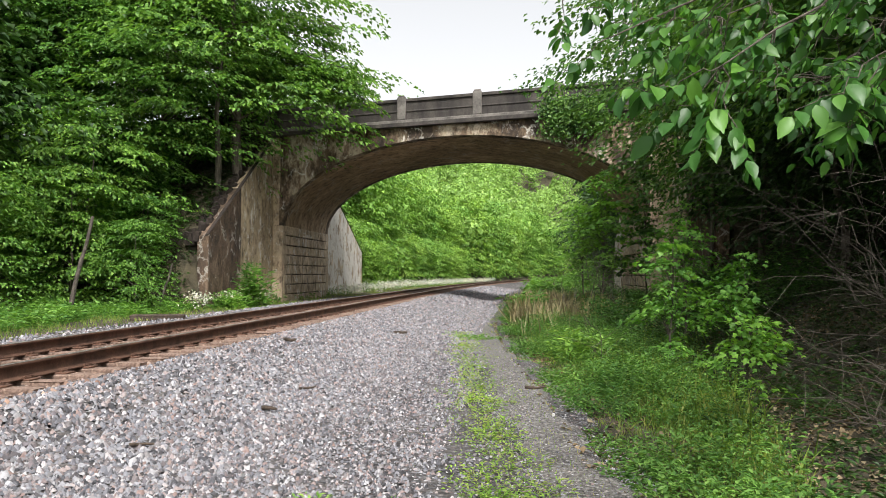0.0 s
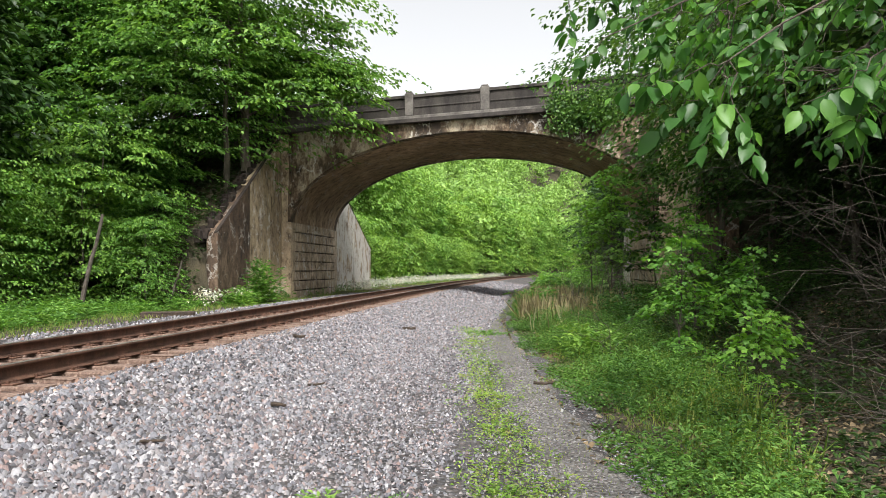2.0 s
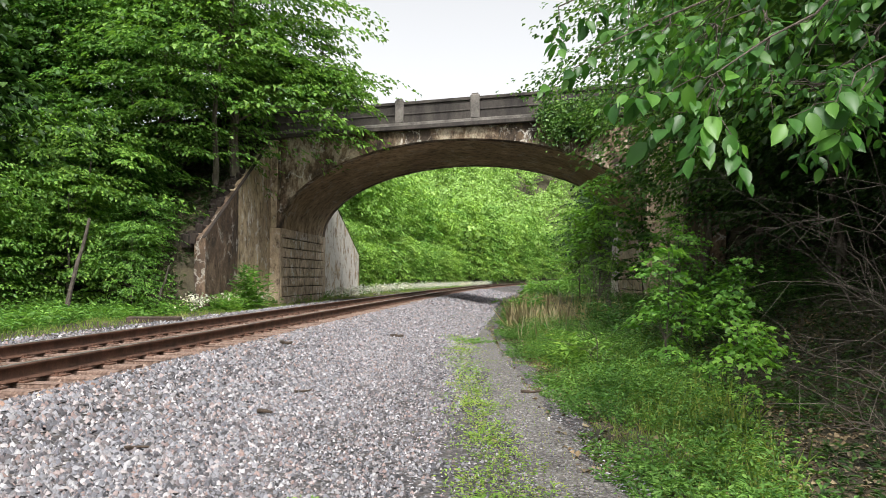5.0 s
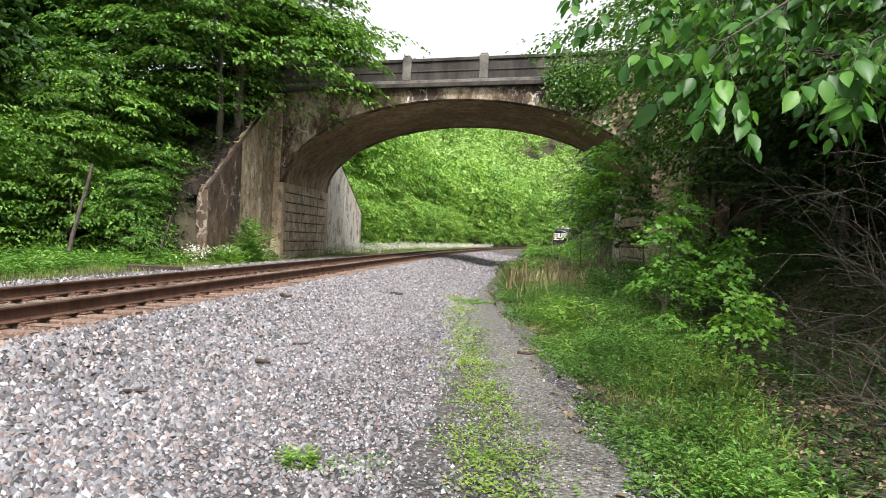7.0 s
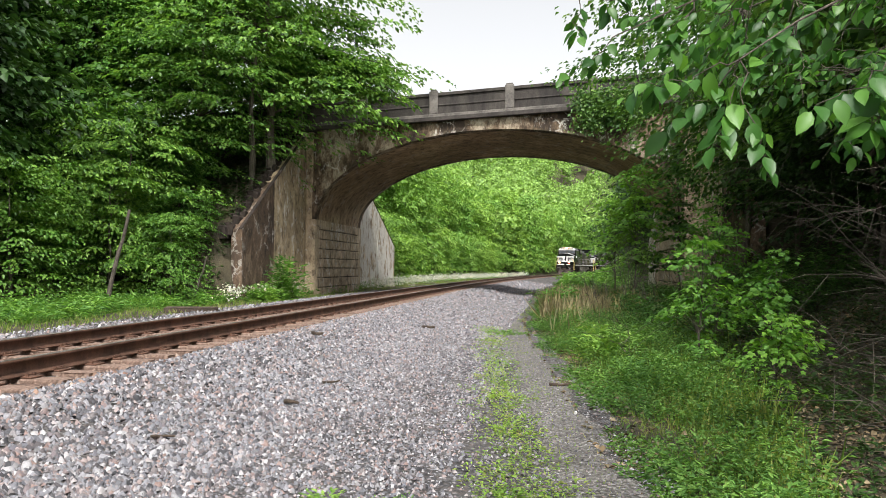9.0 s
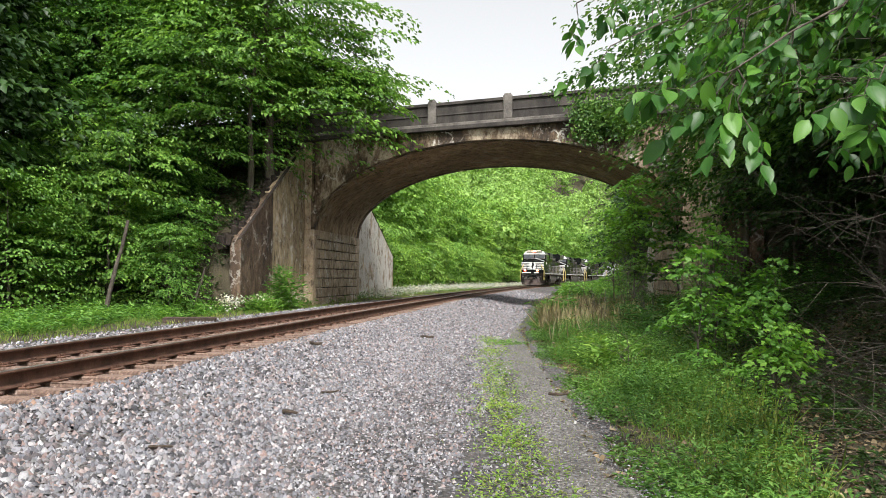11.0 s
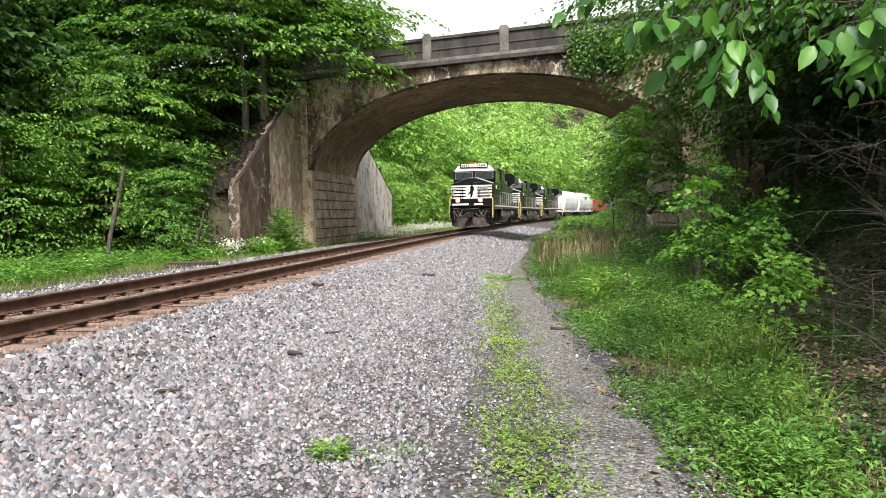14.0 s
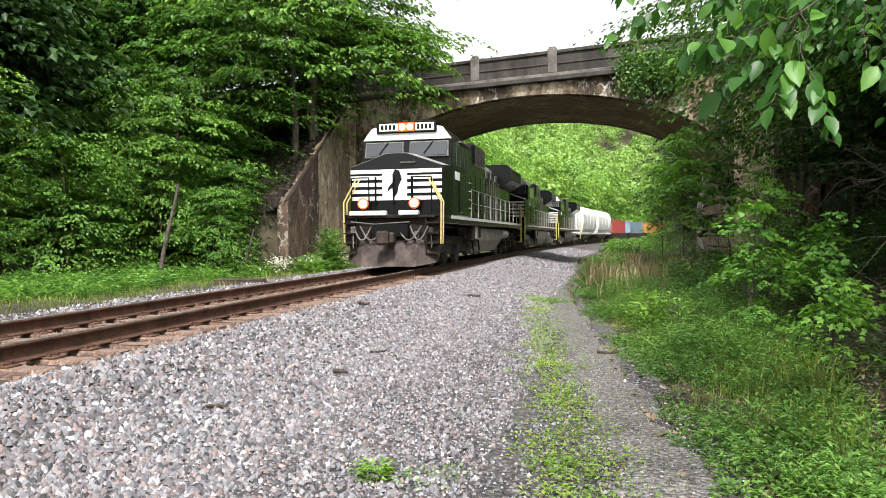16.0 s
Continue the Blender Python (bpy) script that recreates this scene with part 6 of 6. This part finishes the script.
def build_overhang():
    """A leafy bough that hangs in from a tree beside the camera."""
    rng = np.random.default_rng(41)
    bough = thing("overhanging_bough", "bough with large glossy oval green leaves hanging over the verge", "branch")
    root = (4.6, 4.6, 4.6)
    ends = [((1.02, 3.55, 2.22), 0.15), ((0.86, 3.5, 2.40), 0.15), ((1.18, 3.4, 2.12), 0.15), ((1.46, 3.5, 2.03), 0.13), ((1.62, 3.4, 2.28), 0.15), ((1.92, 3.5, 2.22), 0.15),
            ((0.58, 4.1, 2.62), 0.10), ((0.66, 4.2, 2.86), 0.10), ((0.86, 4.3, 3.05), 0.11), ((1.1, 4.0, 2.75), 0.13), ((1.5, 3.8, 2.7), 0.14), ((2.1, 3.7, 2.55), 0.14), ((1.35, 3.7, 2.45), 0.14),
            ((2.3, 3.4, 2.3), 0.15), ((0.95, 4.1, 2.95), 0.12), ((1.75, 4.0, 2.85), 0.13), ((2.2, 4.0, 2.95), 0.13)]
    for k in range(105):
        d = 4.2 + 1.8 * rng.random()
        across = 0.22 + 0.42 * rng.random()
        rise = 0.16 + 0.24 * rng.random() + 0.10 * (0.4 - across)
        ends.append(((across * d, d, 1.54 + rise * d), 0.085 + 0.035 * rng.random()))
    limbs = []
    for tip in ((0.95, 4.0, 2.85), (1.35, 3.55, 2.55), (2.1, 3.55, 2.6), (0.7, 4.3, 3.15), (1.9, 5.0, 3.3), (2.9, 5.4, 3.0), (1.5, 5.6, 3.9)):
        bm = bmesh.new()
        spine = twig_path(rng, root, tip, -0.3, 12, 0.035)
        thread(bm, spine, 0.022, 0.004, 6)
        part("limb", bm, M_BARK, bough)
        limbs.append(spine[4:])
    joints = np.concatenate(limbs)
    pos, way, up, size = [], [], [], []
    for end, leaf in ends:
        start = joints[int(np.argmin(np.linalg.norm(joints - np.array(end) - np.array([0.22, 0, 0.16]), axis=1)))]
        pts = twig_path(rng, start, end, 0.12, 9, 0.018)
        bm = bmesh.new()
        thread(bm, pts, 0.0038, 0.0014, 5)
        part("twig", bm, M_BARK, bough)
        run = unit(pts[-1] - pts[-3])
        side = unit(np.cross(run, [0, 0, 1.0]))
        m = 13
        for k in range(m):
            f = 0.30 + 0.70 * k / (m - 1)
            i = min(7, int(f * 8))
            at = pts[i] + (pts[i + 1] - pts[i]) * (f * 8 - i)
            sgn = 1 if k % 2 else -1
            w = run * 0.45 + side * sgn * (0.8 if k < m - 1 else 0.1) + np.array([0, 0, -0.55]) + rng.normal(size=3) * 0.28
            pos.append(at + unit(w) * 0.015)
            way.append(w)
            up.append(np.array([0, -0.45, 1.0]) + rng.normal(size=3) * 0.45)
            size.append(leaf * (0.6 + 0.5 * rng.random()))
    size = np.array(size)
    v, f = oval_arrays(np.array(pos), np.array(way), np.array(up), size, size * 0.55, 0.2)
    tagged(grid_mesh("leaves", v, f, M_LEAF_NEAR, bough, True), kind="stuff")


def maple_arrays(rng, pos, way, up, size):
    """Five-pointed leaves: a fan of lobes round the stalk."""
    way = unit(way)
    side = unit(np.cross(way, up))
    nrm = np.cross(side, way)
    shape = [(0.0, 0.0), (0.05, 0.34), (0.22, 0.30), (0.50, 0.52), (0.52, 0.22), (1.0, 0.0)]
    outline = [(a, o) for a, o in shape] + [(a, -o) for a, o in shape[-2:0:-1]]
    cols = [pos + way * size[:, None] * 0.35 + nrm * size[:, None] * 0.04]
    for a, o in outline:
        cols.append(pos + way * size[:, None] * a + side * size[:, None] * o - nrm * size[:, None] * (0.10 * a * a + 0.15 * o * o))
    verts = np.stack(cols, 1)
    m = len(outline)
    f = np.array([(0, 1 + i, 1 + (i + 1) % m) for i in range(m)])
    return verts.reshape(-1, 3), (f[None] + (m + 1) * np.arange(len(pos))[:, None, None]).reshape(-1, 3)


def build_maple(seed, x, y, height, reach, sprays, label, low=0.18, spray=0.24, leaf=0.072, mat=M_MAPLE):
    rng = np.random.default_rng(seed)
    z0 = float(lie(np.array([x]), np.array([y]))[0])
    tree = thing("maple_sapling", label, "sapling", "maple saplings on the verge", at=pose(x, y, z0))
    bm = bmesh.new()
    stem = twig_path(rng, (0, 0, -0.05), (0.1 * (rng.random() - 0.5), 0.1 * (rng.random() - 0.5), height * 0.95), 0.0, 7, 0.03)
    thread(bm, stem, 0.014 + 0.004 * height, 0.004, 6)
    ang, h = rng.random(sprays) * 6.283, height * (low + (0.98 - low) * rng.random(sprays))
    r = reach * (0.3 + 0.7 * rng.random(sprays)) * np.sqrt(np.clip(1.15 - h / height, 0.1, 1))
    centres = np.stack([np.cos(ang) * r, np.sin(ang) * r, h + 0.12 * r], -1)
    for c in centres:
        k = min(5, int(c[2] / height * 5))
        thread(bm, twig_path(rng, stem[k], c, 0.05, 4, 0.01), 0.006, 0.002, 4)
    part("stem", bm, M_TWIG, tree)
    p, w, u, size = spray_leaves(rng, centres, centres * np.array([1, 1, 0]), np.full(sprays, spray), 30, leaf, 0.3, 0.03)
    v, f = maple_arrays(rng, p, w, u, size)
    grid_mesh("leaves", v, f, mat, tree)


def build_dead_shrub(seed, x, y, height, spread, toward, shoots):
    """Bare grey-brown shoots that arch and fork."""
    rng = np.random.default_rng(seed)
    z0 = float(lie(np.array([x]), np.array([y]))[0])
    shrub = thing("bare_shrub", "leafless grey-brown shrub with arching dead twigs", "shrub", "bare shrubs under the trees", at=pose(x, y, z0))
    for k in range(shoots):
        bm = bmesh.new()
        a = toward + rng.normal() * 0.9
        ln = spread * (0.5 + 0.7 * rng.random())
        top = np.array([math.cos(a) * ln, math.sin(a) * ln, height * (0.25 + 0.85 * rng.random())])
        base = np.array([rng.normal() * 0.25, rng.normal() * 0.25, -0.05])
        t = np.linspace(0, 1, 11)[:, None]
        pts = base + (top - base) * t
        pts[:, 2] += height * 0.55 * np.sin(t[:, 0] * 2.6) * (0.4 + 0.6 * rng.random())
        pts[1:] += np.cumsum(rng.normal(size=(10, 3)) * 0.05, axis=0)
        thread(bm, pts, 0.006 + 0.006 * rng.random(), 0.0025, 5)
        for j in range(6):
            i = int(3 + 7 * rng.random())
            d = unit(pts[i] - pts[i - 1]) + rng.normal(size=3) * 0.6
            d = unit(d) * (0.3 + 0.7 * rng.random())
            q = np.array([pts[i], pts[i] + d * 0.5 + rng.normal(size=3) * 0.03, pts[i] + d + np.array([0, 0, -0.08])])
            thread(bm, q, 0.004, 0.0015, 4)
        part("shoot", bm, M_TWIG, shrub)


def build_stick(x, y, length, turn, thick, name="stick", label="dark broken stick lying on the gravel"):
    rng = np.random.default_rng(int(abs(x * 100 + y * 10)))
    c, s = beside(x, y)
    z = max(float(lie(np.array([x]), np.array([y]))[0]), float(bed_height(c, s)[0]) + 0.03 if c[0] < gravel_edge(s)[0] else -9)
    bm = bmesh.new()
    pts = twig_path(rng, (-length / 2, 0, 0), (length / 2, 0, 0), 0, 6, thick * 0.35)
    thread(bm, pts, thick * 1.25, thick * 0.7, 7)
    ob = part(name, bm, M_DEADWOOD)
    ob.matrix_basis = pose(x, y, z + thick + 0.022, 0, 0, turn)
    tagged(ob, label, "stick", "sticks on the gravel")


M_DEADWOOD = worn("dark_rotten_wood", (0.025, 0.018, 0.013), (0.085, 0.06, 0.042), 8.0, 0.95)
build_overhang()
build_vine()
build_maple(51, 3.25, 10.6, 2.0, 0.5, 34, "maple sapling with broad light green leaves")
build_maple(52, 4.0, 9.9, 1.85, 0.5, 26, "maple sapling with broad light green leaves")
build_maple(53, 3.45, 8.4, 1.0, 0.45, 20, "low maple sapling with light green leaves")
build_maple(54, 4.4, 13.5, 2.5, 0.8, 40, "maple sapling with broad light green leaves")
build_maple(56, 6.3, 19.5, 2.8, 1.0, 44, "maple sapling in front of the abutment")
build_maple(57, 7.4, 22.5, 2.4, 1.1, 40, "maple sapling in front of the abutment")
build_maple(58, 5.75, 26.4, 5.2, 1.3, 80, "slender young maple with green leaves beside the arch", 0.3, 0.4, 0.13)
build_maple(59, 6.9, 25.2, 5.0, 1.1, 46, "slender young maple with dark leaves beside the arch", 0.3, 0.4, 0.14, M_LEAF)
build_maple(60, 5.35, 28.4, 4.2, 0.9, 40, "slender young maple with green leaves beside the arch", 0.42, 0.36, 0.13)
build_dead_shrub(67, 3.9, 22.6, 1.5, 0.9, 2.2, 9)
build_dead_shrub(68, 5.2, 23.4, 2.4, 1.0, 1.8, 9)
build_dead_shrub(61, 5.9, 8.2, 1.8, 2.3, 3.1, 7)
build_dead_shrub(62, 5.0, 6.6, 0.9, 1.8, 2.9, 7)
build_dead_shrub(63, 6.3, 9.8, 2.6, 2.4, 3.3, 6)
build_dead_shrub(64, 5.6, 7.3, 2.3, 1.9, 2.4, 6)
build_dead_shrub(69, 4.1, 5.6, 0.5, 1.1, 2.8, 9)
build_dead_shrub(70, 6.8, 11.5, 1.6, 2.2, 3.0, 6)
build_dead_shrub(65, 4.6, 20.5, 1.6, 0.7, 2.6, 6)
build_dead_shrub(66, 2.75, 11.9, 0.7, 0.5, 2.6, 2)
build_stick(-0.95, 16.6, 0.30, 20, 0.035)
build_stick(-1.75, 7.5, 0.16, -20, 0.02)
build_stick(-1.62, 8.9, 0.26, 50, 0.014)
build_stick(1.17, 9.4, 0.26, -4, 0.018)
build_stick(1.95, 21.5, 0.32, 10, 0.03)
build_stick(-2.3, 5.7, 0.18, 15, 0.012)
build_stick(-2.6, 12.6, 0.2, 30, 0.03)


def build_old_tie(x, y, length, turn):
    bm = bmesh.new()
    box(bm, -length / 2, length / 2, -0.10, 0.10, 0.0, 0.17, 0.02)
    for v in bm.verts:
        v.co += Vector((random.uniform(-0.03, 0.03), random.uniform(-0.015, 0.015), random.uniform(-0.015, 0.015)))
    ob = part("old_tie", bm, M_DEADWOOD)
    ob.matrix_basis = pose(x, y, float(lie(np.array([x]), np.array([y]))[0]) + 0.02, 0, 0, turn)
    tagged(ob, "discarded black rotten tie lying in the grass", "railway tie", "discarded ties")


build_old_tie(-8.3, 21.6, 1.5, 12)
build_old_tie(-7.3, 22.8, 0.6, 30)


def build_leaning_trunk(x, y, reach, height, r):
    """A dead, bare trunk that leans out of the wood."""
    rng = np.random.default_rng(91)
    bm = bmesh.new()
    thread(bm, twig_path(rng, (0, 0, -0.2), (reach, 0.2, height), 0.0, 8, 0.03), r, r * 0.6, 8)
    ob = part("dead_trunk", bm, M_TWIG)
    ob.matrix_basis = pose(x, y, float(lie(np.array([x]), np.array([y]))[0]))
    tagged(ob, "bare grey dead trunk leaning in the wood", "dead tree", "dead trunks in the wood")


build_leaning_trunk(-13.0, 25.6, 0.75, 3.4, 0.09)
build_leaning_trunk(-10.9, 28.2, 0.5, 1.9, 0.05)


def build_marker():
    """A small pale stub beside the grass."""
    bm = bmesh.new()
    rod(bm, (0, 0, 0), (0.004, 0, 0.055), 0.014, 0.012, 10)
    ob = part("stub", bm, M_WHITE)
    ob.matrix_basis = pose(1.13, 7.62, 0.06, 8, 0, 0)
    tagged(ob, "small pale round stub standing in the gravel", "stub")


build_marker()


def build_clump(seed, x, y, spread, height, count, leaf):
    rng = np.random.default_rng(seed)
    cx, cy = x + rng.normal(size=count) * spread, y + rng.normal(size=count) * spread
    weeds(rng, cx, cy, height * (0.5 + 0.6 * rng.random(count)), leaf, 18, M_WEED, "weed_clump", "bright green clump of weeds growing in gravel", "weeds")


build_clump(71, -0.80, 4.56, 0.035, 0.11, 13, 0.042)
build_clump(72, -0.42, 4.60, 0.13, 0.035, 14, 0.024)
build_clump(73, 2.95, 24.5, 0.35, 0.85, 60, 0.17)
build_clump(74, 0.75, 16.8, 0.3, 0.07, 40, 0.05)
build_clump(75, 2.35, 12.5, 0.3, 0.6, 40, 0.12)
build_clump(76, -8.6, 29.6, 0.35, 0.8, 30, 0.2)
build_clump(77, -8.2, 32.0, 0.3, 1.9, 50, 0.24)


def build_fine_stones():
    """Small stones pressed into the worn wheel track."""
    rng = np.random.default_rng(81)
    n = 9000
    y = 3.4 + 14 * rng.random(n) ** 1.5
    x = 0.55 + 0.95 * rng.random(n)
    c, s = beside(x, y)
    r = 0.004 + 0.009 * rng.random(n) ** 2
    z = bed_height(c, s) + 0.045 + 0.2 * r
    corner = np.array([(1, 0, 0), (-1, 0, 0), (0, 1, 0), (0, -1, 0), (0, 0, 0.7)], float)
    v = corner[None] * r[:, None, None] * (0.6 + 0.8 * rng.random((n, 5, 1)))
    v = v + np.stack([x, y, z], -1)[:, None]
    f = np.array([(0, 2, 4), (2, 1, 4), (1, 3, 4), (3, 0, 4)])
    ob = grid_mesh("fine_stones", v.reshape(-1, 3), (f[None] + 5 * np.arange(n)[:, None, None]).reshape(-1, 3), M_STONE)
    tagged(ob, "small stones pressed into the worn path", "gravel", "", "stuff")


build_fine_stones()
motions()
